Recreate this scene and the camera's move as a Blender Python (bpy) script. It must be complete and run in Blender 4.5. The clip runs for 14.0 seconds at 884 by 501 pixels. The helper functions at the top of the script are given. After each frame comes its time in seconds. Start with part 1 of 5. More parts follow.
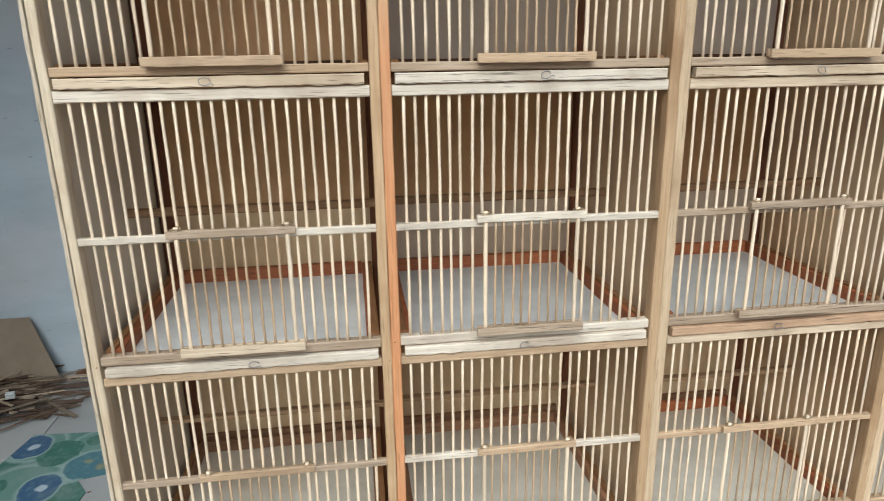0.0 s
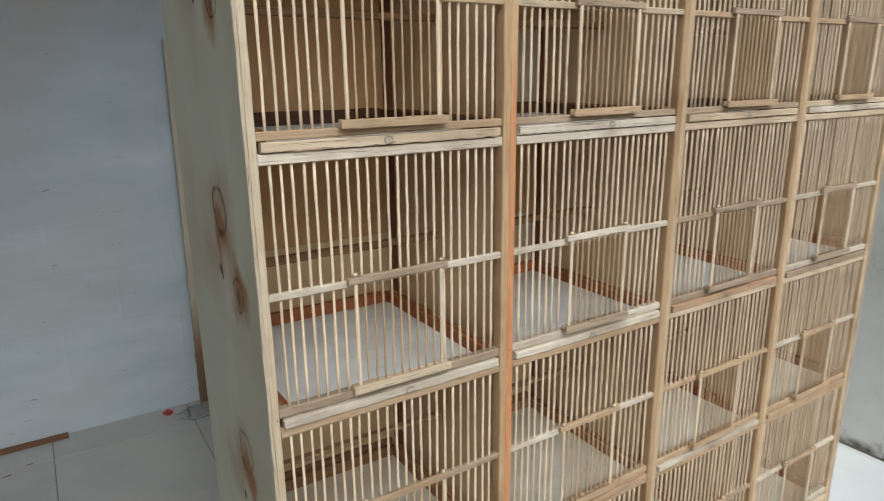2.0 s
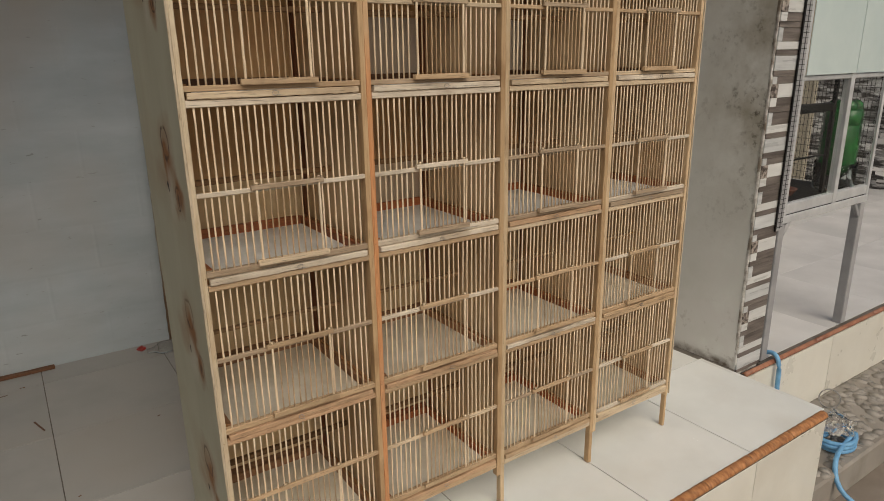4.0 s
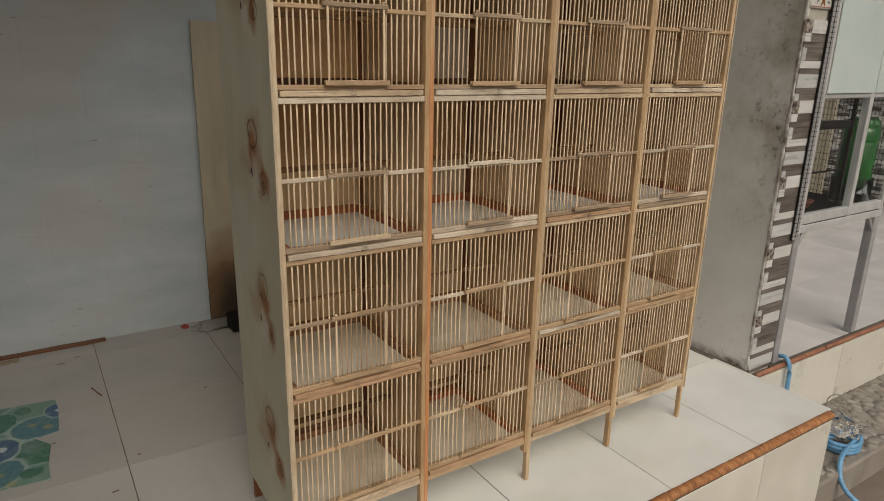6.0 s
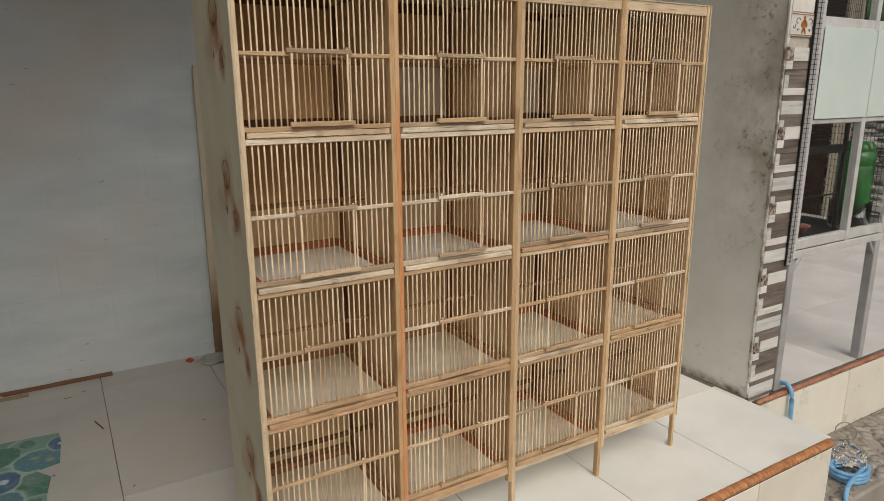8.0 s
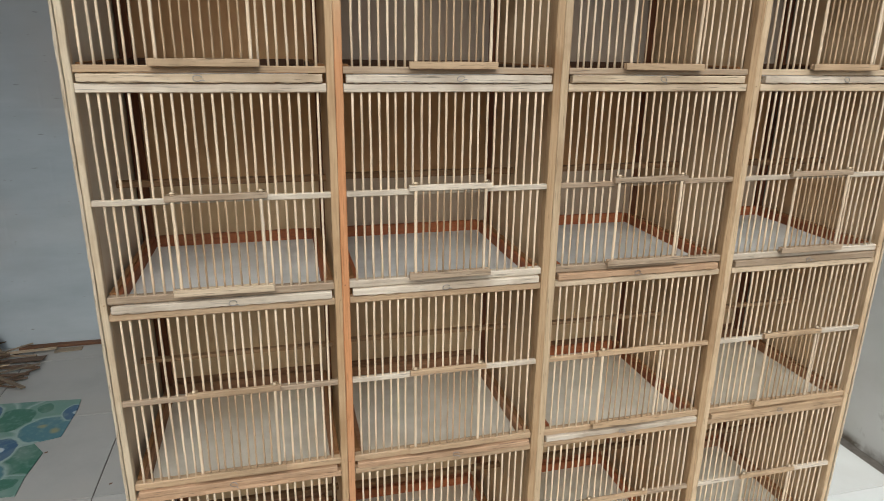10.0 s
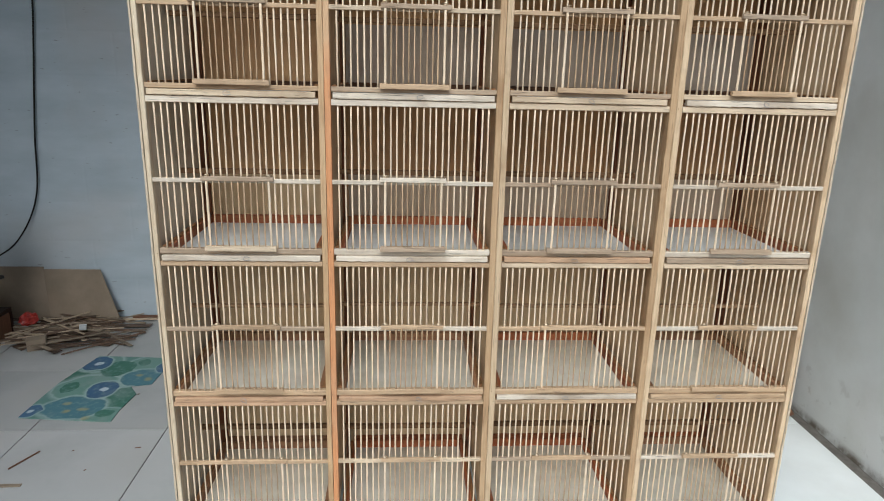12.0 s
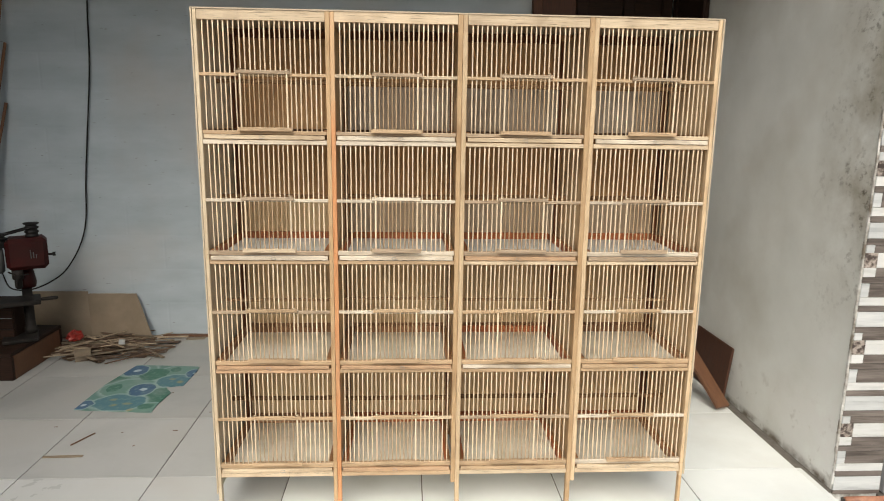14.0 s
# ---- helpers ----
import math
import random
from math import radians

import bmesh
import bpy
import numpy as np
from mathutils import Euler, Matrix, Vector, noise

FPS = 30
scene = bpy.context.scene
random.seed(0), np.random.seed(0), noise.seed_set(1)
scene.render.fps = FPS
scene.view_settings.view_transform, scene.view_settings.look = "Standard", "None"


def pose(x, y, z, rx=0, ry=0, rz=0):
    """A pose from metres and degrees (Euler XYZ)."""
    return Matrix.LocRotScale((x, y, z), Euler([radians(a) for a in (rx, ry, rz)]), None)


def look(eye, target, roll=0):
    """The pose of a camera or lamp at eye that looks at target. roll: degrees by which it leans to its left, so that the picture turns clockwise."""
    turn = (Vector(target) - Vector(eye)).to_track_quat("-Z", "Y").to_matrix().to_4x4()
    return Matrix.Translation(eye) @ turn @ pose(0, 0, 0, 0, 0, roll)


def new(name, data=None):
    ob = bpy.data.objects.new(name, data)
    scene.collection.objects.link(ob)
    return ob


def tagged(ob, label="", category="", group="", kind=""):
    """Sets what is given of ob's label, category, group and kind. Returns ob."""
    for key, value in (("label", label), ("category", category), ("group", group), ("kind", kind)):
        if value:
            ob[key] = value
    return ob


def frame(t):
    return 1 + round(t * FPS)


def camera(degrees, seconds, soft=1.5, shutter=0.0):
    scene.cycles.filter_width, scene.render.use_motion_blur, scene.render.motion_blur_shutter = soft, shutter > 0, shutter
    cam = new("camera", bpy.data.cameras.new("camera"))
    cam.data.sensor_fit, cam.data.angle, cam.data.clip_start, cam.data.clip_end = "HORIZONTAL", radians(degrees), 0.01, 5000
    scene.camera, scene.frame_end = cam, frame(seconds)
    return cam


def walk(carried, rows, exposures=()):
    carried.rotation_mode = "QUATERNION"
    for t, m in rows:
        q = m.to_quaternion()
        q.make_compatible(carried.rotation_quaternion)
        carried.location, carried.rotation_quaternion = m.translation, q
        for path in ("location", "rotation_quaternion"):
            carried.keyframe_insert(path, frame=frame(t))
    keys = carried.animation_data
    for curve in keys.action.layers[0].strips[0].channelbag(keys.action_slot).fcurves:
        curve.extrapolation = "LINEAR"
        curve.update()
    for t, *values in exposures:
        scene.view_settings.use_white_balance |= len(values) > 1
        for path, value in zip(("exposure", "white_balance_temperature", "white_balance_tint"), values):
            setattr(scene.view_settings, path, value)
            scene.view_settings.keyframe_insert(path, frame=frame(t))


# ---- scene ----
cam = camera(68.7, 14.0, soft=0.95, shutter=0.2)
PATH = [
    (0, (0.361, -0.829, 1.28), (0.618, 1.072, 0.713), -0.9),
    (0.5, (0.203, -0.774, 1.284), (0.645, 1.102, 0.75), -0.2),
    (1, (0.069, -0.622, 1.297), (0.762, 1.211, 0.894), -1.3),
    (1.5, (-0.064, -0.625, 1.289), (0.647, 1.154, 0.713), -1.1),
    (2, (-0.212, -0.775, 1.341), (0.818, 0.857, 0.817), -0.7),
    (2.5, (-0.271, -0.879, 1.346), (0.86, 0.67, 0.777), 0.1),
    (3, (-0.278, -1.071, 1.322), (0.856, 0.465, 0.727), -0.7),
    (5.5, (-0.365, -1.364, 1.32), (0.626, 0.296, 0.808), -0.0),
    (6, (-0.457, -1.39, 1.336), (0.588, 0.219, 0.771), 1.2),
    (6.5, (-0.545, -1.475, 1.376), (0.532, 0.147, 0.918), 1.3),
    (7, (-0.564, -1.521, 1.369), (0.529, 0.112, 0.997), -0.2),
    (7.5, (-0.522, -1.504, 1.37), (0.492, 0.154, 0.895), -0.5),
    (8, (-0.358, -1.505, 1.351), (0.633, 0.167, 0.878), -0.4),
    (8.2, (-0.29, -1.508, 1.354), (0.648, 0.185, 0.852), -0.3),
    (10.5, (0.468, -1.028, 1.302), (0.763, 0.856, 0.701), 0.5),
    (11, (0.573, -1.039, 1.304), (0.704, 0.878, 0.748), 0.4),
    (11.5, (0.565, -1.235, 1.329), (0.672, 0.698, 0.826), 1.2),
    (12, (0.57, -1.462, 1.309), (0.695, 0.463, 0.783), 1.4),
    (12.5, (0.561, -1.556, 1.316), (0.705, 0.353, 0.738), 1.4),
    (13, (0.578, -1.665, 1.34), (0.646, 0.278, 0.869), 1.8),
    (13.5, (0.623, -1.864, 1.299), (0.659, 0.091, 0.882), 0.9),
    (14, (0.632, -1.998, 1.3), (0.737, -0.037, 0.921), 0.8),
]
EXPOSURES = [
    (0.0, 0.14, 5750, 3), (1.0, 0.06, 5800, 4), (1.5, -0.06, 5850, 4), (2.0, -0.22, 5950, 4), (2.5, -0.41, 6250, 7), (3.0, -0.53, 6850, 9), (5.5, -0.76, 7300, 10), (6.0, -0.77, 7250, 10), (6.5, -0.74, 7250, 10), (7.0, -0.44, 7150, 9), (7.5, -0.39, 6950, 9), (8.2, -0.48, 7200, 10),
    (10.5, -0.15, 5750, 4), (11.0, -0.06, 5450, 3), (12.0, -0.02, 5750, 4), (12.5, -0.23, 6600, 7), (13.0, -0.2, 6700, 7), (13.5, 0.19, 6650, 7), (14.0, 0.22, 6700, 6),
]
walk(cam, [(t, look(eye, target, roll)) for t, eye, target, roll in PATH], EXPOSURES)

# ---- light ----
world = bpy.data.worlds.new("sky")
scene.world = world
world.use_nodes = True
wn = world.node_tree.nodes
sky = wn.new("ShaderNodeTexSky")
sky.sky_type = "NISHITA"
sky.sun_disc = False
sky.sun_elevation = radians(45)
sky.sun_rotation = radians(192)
sky.air_density, sky.dust_density, sky.ozone_density = 1.0, 4.0, 1.0
wn["Background"].inputs["Strength"].default_value = 0.11
world.node_tree.links.new(sky.outputs["Color"], wn["Background"].inputs["Color"])
sun_data = bpy.data.lights.new("sun", "SUN")
sun_data.energy, sun_data.angle, sun_data.color = 2.3, radians(50), (1.0, 0.965, 0.915)
sun = new("sun", sun_data)
sun.matrix_world = look((-1.15, -5.4, 5.5), (0, 0, 0))


# ---- materials ----
def surface(name, dark, light, size=8.0, stretch=(1, 1, 1), rough=0.7, bump=0.2, vary=0.15, stain=None,
            stain_size=1.5, stain_amount=0.5, metal=0.0, contrast=0.35, spec=0.5, island=False, fine=6.0, streak=None, streak_amount=0.5):
    """A two-scale procedural surface: stretched grain between two tones, large stains, and a shift of tone from piece to piece."""
    m = bpy.data.materials.new(name)
    m.use_nodes = True
    n, l = m.node_tree.nodes, m.node_tree.links
    b = n["Principled BSDF"]
    b.inputs["Metallic"].default_value = metal
    b.inputs["Specular IOR Level"].default_value = spec
    tc = n.new("ShaderNodeTexCoord")
    info = n.new("ShaderNodeObjectInfo")
    rnd = info.outputs["Random"]
    if island:
        geo = n.new("ShaderNodeNewGeometry")
        rnd = geo.outputs["Random Per Island"]
    off = n.new("ShaderNodeVectorMath")
    off.operation = "MULTIPLY_ADD"
    l.new(rnd, off.inputs[0])
    off.inputs[1].default_value = (7.3, 5.1, 9.7)
    l.new(tc.outputs["Object"], off.inputs[2])
    mp = n.new("ShaderNodeMapping")
    mp.inputs["Scale"].default_value = stretch
    l.new(off.outputs[0], mp.inputs["Vector"])
    grain = n.new("ShaderNodeTexNoise")
    grain.inputs["Scale"].default_value = size
    grain.inputs["Detail"].default_value = fine
    grain.inputs["Roughness"].default_value = 0.6
    l.new(mp.outputs[0], grain.inputs["Vector"])
    ramp = n.new("ShaderNodeValToRGB")
    ramp.color_ramp.elements[0].position = 0.5 - contrast / 2
    ramp.color_ramp.elements[1].position = 0.5 + contrast / 2
    ramp.color_ramp.elements[0].color = (*dark, 1)
    ramp.color_ramp.elements[1].color = (*light, 1)
    l.new(grain.outputs["Fac"], ramp.inputs["Fac"])
    col = ramp.outputs["Color"]
    if stain:
        big = n.new("ShaderNodeTexNoise")
        big.inputs["Scale"].default_value = stain_size
        big.inputs["Detail"].default_value = 5.0
        l.new(off.outputs[0], big.inputs["Vector"])
        br = n.new("ShaderNodeMapRange")
        br.inputs["From Min"].default_value, br.inputs["From Max"].default_value = 0.48, 0.72
        br.inputs["To Max"].default_value = stain_amount
        l.new(big.outputs["Fac"], br.inputs["Value"])
        mx = n.new("ShaderNodeMix")
        mx.data_type = "RGBA"
        l.new(br.outputs[0], mx.inputs["Factor"])
        l.new(col, mx.inputs[6])
        mx.inputs[7].default_value = (*stain, 1)
        col = mx.outputs[2]
    if streak:
        st = n.new("ShaderNodeTexNoise")
        st.inputs["Scale"].default_value = size * 2.1
        st.inputs["Detail"].default_value = 3.0
        l.new(mp.outputs[0], st.inputs["Vector"])
        sr = n.new("ShaderNodeMapRange")
        sr.inputs["From Min"].default_value, sr.inputs["From Max"].default_value = 0.60, 0.70
        sr.inputs["To Max"].default_value = streak_amount
        l.new(st.outputs["Fac"], sr.inputs["Value"])
        mx = n.new("ShaderNodeMix")
        mx.data_type = "RGBA"
        l.new(sr.outputs[0], mx.inputs["Factor"])
        l.new(col, mx.inputs[6])
        mx.inputs[7].default_value = (*streak, 1)
        col = mx.outputs[2]
    hs = n.new("ShaderNodeHueSaturation")
    vr = n.new("ShaderNodeMapRange")
    vr.inputs["To Min"].default_value, vr.inputs["To Max"].default_value = 1 - vary, 1 + vary
    l.new(rnd, vr.inputs["Value"])
    l.new(vr.outputs[0], hs.inputs["Value"])
    l.new(col, hs.inputs["Color"])
    l.new(hs.outputs[0], b.inputs["Base Color"])
    rr = n.new("ShaderNodeMapRange")
    rr.inputs["To Min"].default_value, rr.inputs["To Max"].default_value = max(0.05, rough - 0.12), min(1, rough + 0.12)
    l.new(grain.outputs["Fac"], rr.inputs["Value"])
    l.new(rr.outputs[0], b.inputs["Roughness"])
    if bump:
        bp = n.new("ShaderNodeBump")
        bp.inputs["Strength"].default_value = bump
        bp.inputs["Distance"].default_value = 0.002
        l.new(grain.outputs["Fac"], bp.inputs["Height"])
        l.new(bp.outputs[0], b.inputs["Normal"])
    return m


def wood(name, dark, light, axis, **kw):
    s = {"x": (1.6, 42, 42), "y": (42, 1.6, 42), "z": (42, 42, 1.6)}[axis]
    a = dict(size=6.0, stretch=s, rough=0.65, bump=0.35, vary=0.1, contrast=0.5, streak=tuple(0.45 * c for c in dark), streak_amount=0.6)
    a.update(kw)
    return surface(name, dark, light, **a)


TONES = {  # rail tones: dark and light of the grain
    "p": ((0.53, 0.405, 0.265), (0.73, 0.605, 0.44)),
    "w": ((0.58, 0.495, 0.385), (0.78, 0.705, 0.585)),
    "t": ((0.42, 0.28, 0.16), (0.60, 0.445, 0.285)),
    "g": ((0.31, 0.225, 0.145), (0.50, 0.39, 0.28)),
    "o": ((0.45, 0.275, 0.155), (0.63, 0.43, 0.275)),
}
rail_wood = {k: wood("rail_wood_" + k, d, c, "x", stain=(0.24, 0.155, 0.085), stain_size=11, stain_amount=0.5, streak=tuple(0.3 * c for c in d), streak_amount=0.85) for k, (d, c) in TONES.items()}
post_cream = wood("post_wood_cream", (0.55, 0.44, 0.295), (0.73, 0.63, 0.465), "z", stain=(0.38, 0.245, 0.125), stain_size=9, stain_amount=0.6)
post_wood = wood("post_wood", (0.45, 0.28, 0.14), (0.62, 0.445, 0.265), "z", stain=(0.29, 0.16, 0.07), stain_size=8, stain_amount=0.6)
post_pale = wood("post_wood_pale", (0.53, 0.38, 0.225), (0.715, 0.56, 0.37), "z", stain=(0.30, 0.17, 0.08), stain_size=9, stain_amount=0.6)
post_orange = wood("post_wood_orange", (0.47, 0.19, 0.075), (0.67, 0.34, 0.155), "z", stain=(0.5, 0.33, 0.2), stain_size=5, stain_amount=0.4)


def faded_top(m, z0, z1, colour):
    """The stain stops short of the post's upper end, which is bare tan wood."""
    n, l = m.node_tree.nodes, m.node_tree.links
    tc, sep, ns, add, ramp, mx = (n.new("ShaderNode" + k) for k in ("TexCoord", "SeparateXYZ", "TexNoise", "Math", "MapRange", "Mix"))
    ns.inputs["Scale"].default_value = 14
    l.new(tc.outputs["Object"], sep.inputs[0])
    l.new(tc.outputs["Object"], ns.inputs["Vector"])
    add.operation = "MULTIPLY_ADD"
    l.new(ns.outputs["Fac"], add.inputs[0])
    add.inputs[1].default_value = 0.16
    l.new(sep.outputs["Z"], add.inputs[2])
    ramp.inputs["From Min"].default_value, ramp.inputs["From Max"].default_value = z0 + 0.08, z1 + 0.08
    ramp.inputs["To Max"].default_value = 0.8
    l.new(add.outputs[0], ramp.inputs["Value"])
    b = n["Principled BSDF"]
    mx.data_type = "RGBA"
    l.new(ramp.outputs[0], mx.inputs["Factor"])
    l.new(b.inputs["Base Color"].links[0].from_socket, mx.inputs[6])
    mx.inputs[7].default_value = (*colour, 1)
    l.new(mx.outputs[2], b.inputs["Base Color"])


faded_top(post_orange, 0.45, 0.58, (0.60, 0.42, 0.245))
bamboo_tan = wood("tan_bamboo", (0.40, 0.27, 0.15), (0.63, 0.465, 0.30), "z", size=5, rough=0.5, vary=0.2, bump=0.1, streak_amount=0.5)
bamboo = wood("bamboo", (0.71, 0.535, 0.345), (0.91, 0.785, 0.605), "z", size=5, rough=0.5, vary=0.12, bump=0.1, streak_amount=0.45)
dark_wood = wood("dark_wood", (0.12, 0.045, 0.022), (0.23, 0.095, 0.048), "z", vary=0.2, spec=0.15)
red_wood = wood("red_stained_wood", (0.27, 0.075, 0.025), (0.47, 0.158, 0.058), "x", vary=0.25, stain=(0.14, 0.045, 0.018), stain_size=8)
brown_wood = wood("brown_wood", (0.20, 0.095, 0.04), (0.36, 0.19, 0.085), "y", vary=0.2, spec=0.15)
tray_dark = wood("dark_tray_wood", (0.05, 0.026, 0.016), (0.12, 0.062, 0.035), "x", vary=0.2, spec=0.15)
perch_wood = wood("perch_wood", (0.16, 0.085, 0.04), (0.29, 0.175, 0.095), "x", vary=0.25, stain=(0.07, 0.036, 0.018), stain_size=12, spec=0.1)
perch_light = wood("perch_wood_light", (0.28, 0.17, 0.09), (0.46, 0.31, 0.18), "x", vary=0.2, spec=0.1)
back_ply = surface("back_plywood", (0.48, 0.262, 0.112), (0.68, 0.435, 0.218), size=26, stretch=(1, 1, 0.45), contrast=0.6, fine=4, stain=(0.44, 0.225, 0.095), stain_size=3, stain_amount=0.6, rough=0.7, bump=0.08, vary=0)
back_pale = surface("pale_back_plywood", (0.56, 0.395, 0.215), (0.73, 0.565, 0.355), size=26, stretch=(1, 1, 0.45), contrast=0.6, fine=4, stain=(0.45, 0.28, 0.14), stain_size=3, stain_amount=0.6, rough=0.7, bump=0.08, vary=0)
back_grey = surface("grey_back_plywood", (0.47, 0.365, 0.26), (0.61, 0.495, 0.375), size=26, stretch=(1, 1, 0.45), contrast=0.6, fine=4, stain=(0.46, 0.33, 0.21), stain_size=4, stain_amount=0.6, rough=0.7, bump=0.08, vary=0)
lining_ply = surface("lining_plywood", (0.60, 0.53, 0.415), (0.75, 0.685, 0.565), size=4, stretch=(5, 5, 0.7), contrast=0.6, stain=(0.50, 0.37, 0.23), stain_size=3.5, stain_amount=0.5, rough=0.65, bump=0.08, vary=0.04)
inner_ply = surface("inner_plywood", (0.58, 0.41, 0.235), (0.74, 0.57, 0.365), size=4, stretch=(5, 5, 0.7), contrast=0.6, stain=(0.40, 0.225, 0.095), stain_size=4.5, stain_amount=0.7, rough=0.65, bump=0.08, vary=0.06)
ply_edge = wood("plywood_edge", (0.42, 0.33, 0.215), (0.68, 0.59, 0.46), "z", size=10, streak=(0.12, 0.075, 0.035), streak_amount=0.7)
pale_board = surface("pale_grey_board", (0.47, 0.395, 0.32), (0.61, 0.53, 0.455), size=4, stain=(0.44, 0.32, 0.22), stain_size=3, rough=0.7, bump=0.05, vary=0, spec=0.2)
tray_board = surface("tray_board", (0.58, 0.585, 0.565), (0.74, 0.745, 0.725), size=14, stain=(0.48, 0.46, 0.41), stain_size=4, stain_amount=0.4, rough=0.5, bump=0.05, vary=0.06)
tray_beige = surface("beige_tray_board", (0.60, 0.56, 0.465), (0.755, 0.715, 0.62), size=14, stain=(0.50, 0.39, 0.25), stain_size=4, stain_amount=0.5, rough=0.55, bump=0.05, vary=0.08)
brown_strip = wood("brown_strip", (0.21, 0.105, 0.052), (0.37, 0.205, 0.115), "x", vary=0.25, spec=0.2)
green_plastic = surface("green_plastic", (0.006, 0.06, 0.014), (0.014, 0.125, 0.028), size=4, stretch=(1, 1, 2), rough=0.25, bump=0.0, vary=0)
bag_red = surface("dull_red_plastic", (0.16, 0.012, 0.01), (0.34, 0.03, 0.02), size=15, rough=0.4)
tie_metal = surface("brassy_wire", (0.25, 0.17, 0.09), (0.50, 0.40, 0.26), size=60, metal=0.5, rough=0.4)
wire_metal = surface("galvanised_wire", (0.2, 0.2, 0.2), (0.45, 0.45, 0.45), size=60, metal=0.8, rough=0.45)
wall_paint = surface("wall_paint", (0.36, 0.42, 0.463), (0.475, 0.54, 0.588), size=2.2, stretch=(1, 1, 3.2), contrast=0.45, fine=9, streak=(0.25, 0.27, 0.28), streak_amount=0.0, stain=(0.43, 0.415, 0.40), stain_size=1.1, stain_amount=0.85, rough=0.75, bump=0.15, vary=0.0)
plaster = surface("grey_plaster", (0.68, 0.69, 0.66), (0.83, 0.84, 0.815), size=1.6, stain=(0.50, 0.475, 0.41), stain_size=2.3, stain_amount=0.5, rough=0.85, bump=0.5, vary=0.0)
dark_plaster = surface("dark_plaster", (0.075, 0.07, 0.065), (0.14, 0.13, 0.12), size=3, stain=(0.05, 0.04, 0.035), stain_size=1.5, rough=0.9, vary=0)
ceiling_paint = surface("ceiling_paint", (0.42, 0.42, 0.42), (0.5, 0.5, 0.5), size=3, rough=0.85, vary=0)
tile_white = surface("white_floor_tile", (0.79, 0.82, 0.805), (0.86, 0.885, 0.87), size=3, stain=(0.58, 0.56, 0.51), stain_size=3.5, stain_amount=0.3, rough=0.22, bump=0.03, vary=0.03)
# Darkened copies of the white tile; shade deepening inward is put in their colour.
tile_shade_mid = surface("mid_shade_floor_tile", (0.39, 0.395, 0.39), (0.49, 0.495, 0.49), size=2.5, stain=(0.33, 0.315, 0.29), stain_size=2.5, stain_amount=0.6, rough=0.33, bump=0.03, vary=0.04)
tile_shade_deep = surface("deep_shade_floor_tile", (0.31, 0.315, 0.31), (0.41, 0.415, 0.41), size=2.5, stain=(0.32, 0.305, 0.28), stain_size=2.5, stain_amount=0.6, rough=0.38, bump=0.04, vary=0.04)
tile_shade_light = surface("light_shade_floor_tile", (0.50, 0.51, 0.505), (0.60, 0.61, 0.605), size=2.5, stain=(0.42, 0.40, 0.37), stain_size=2.5, stain_amount=0.5, rough=0.3, bump=0.03, vary=0.04)
tile_riser = surface("cream_riser_tile", (0.68, 0.67, 0.605), (0.78, 0.77, 0.70), size=3, stain=(0.55, 0.49, 0.40), stain_size=2, stain_amount=0.4, rough=0.3, bump=0.03, vary=0.04)
grout = surface("grout", (0.09, 0.08, 0.07), (0.17, 0.155, 0.135), size=20, rough=0.9)
terracotta = surface("terracotta_nosing", (0.27, 0.10, 0.035), (0.56, 0.27, 0.115), size=30, stretch=(3, 1, 1), stain=(0.13, 0.05, 0.025), stain_size=40, stain_amount=0.6, rough=0.5, bump=0.6, vary=0.12)
terracotta_plain = surface("terracotta_edge", (0.24, 0.09, 0.05), (0.42, 0.20, 0.12), size=25, rough=0.5, bump=0.2, vary=0.1)
concrete = surface("concrete_ground", (0.20, 0.17, 0.14), (0.30, 0.265, 0.225), size=3, stain=(0.13, 0.09, 0.06), stain_size=1.2, stain_amount=0.6, rough=0.9, bump=0.6, vary=0)
ledge_cement = surface("ledge_cement", (0.24, 0.22, 0.19), (0.34, 0.315, 0.28), size=6, stain=(0.17, 0.13, 0.1), stain_size=3, rough=0.9, bump=0.6, vary=0)
pebble = surface("pebble", (0.24, 0.22, 0.195), (0.36, 0.335, 0.30), size=18, rough=0.7, bump=0.2, vary=0.14, island=True)
veranda_tile = surface("grey_veranda_tile", (0.64, 0.645, 0.645), (0.78, 0.78, 0.775), size=1.8, stain=(0.44, 0.445, 0.45), stain_size=1.2, rough=0.16, bump=0.03, vary=0.04)
aluminium = surface("aluminium", (0.58, 0.60, 0.615), (0.75, 0.77, 0.78), size=12, metal=0.35, rough=0.4, bump=0.05, vary=0.05)
steel_grey = surface("grey_painted_steel", (0.28, 0.285, 0.295), (0.39, 0.395, 0.405), size=8, rough=0.45, vary=0.08)
frosted = surface("frosted_sheet", (0.48, 0.595, 0.60), (0.61, 0.71, 0.705), size=2, rough=0.3, bump=0.15, vary=0.05)
dark_green = surface("dark_green_cloth", (0.006, 0.022, 0.008), (0.035, 0.11, 0.035), size=5, stretch=(2, 2, 0.6), rough=0.5, bump=0.4)
black_plastic = surface("black_plastic", (0.006, 0.006, 0.006), (0.016, 0.015, 0.015), size=20, spec=0.25, rough=0.55, vary=0.1)
red_paint = surface("dark_red_paint", (0.018, 0.0024, 0.0024), (0.045, 0.0055, 0.005), size=9, stain=(0.02, 0.008, 0.006), stain_size=7, rough=0.55, spec=0.2, vary=0.05)
iron = surface("dark_iron", (0.010, 0.009, 0.008), (0.03, 0.026, 0.024), size=14, metal=0.1, spec=0.15, rough=0.6, vary=0.1)
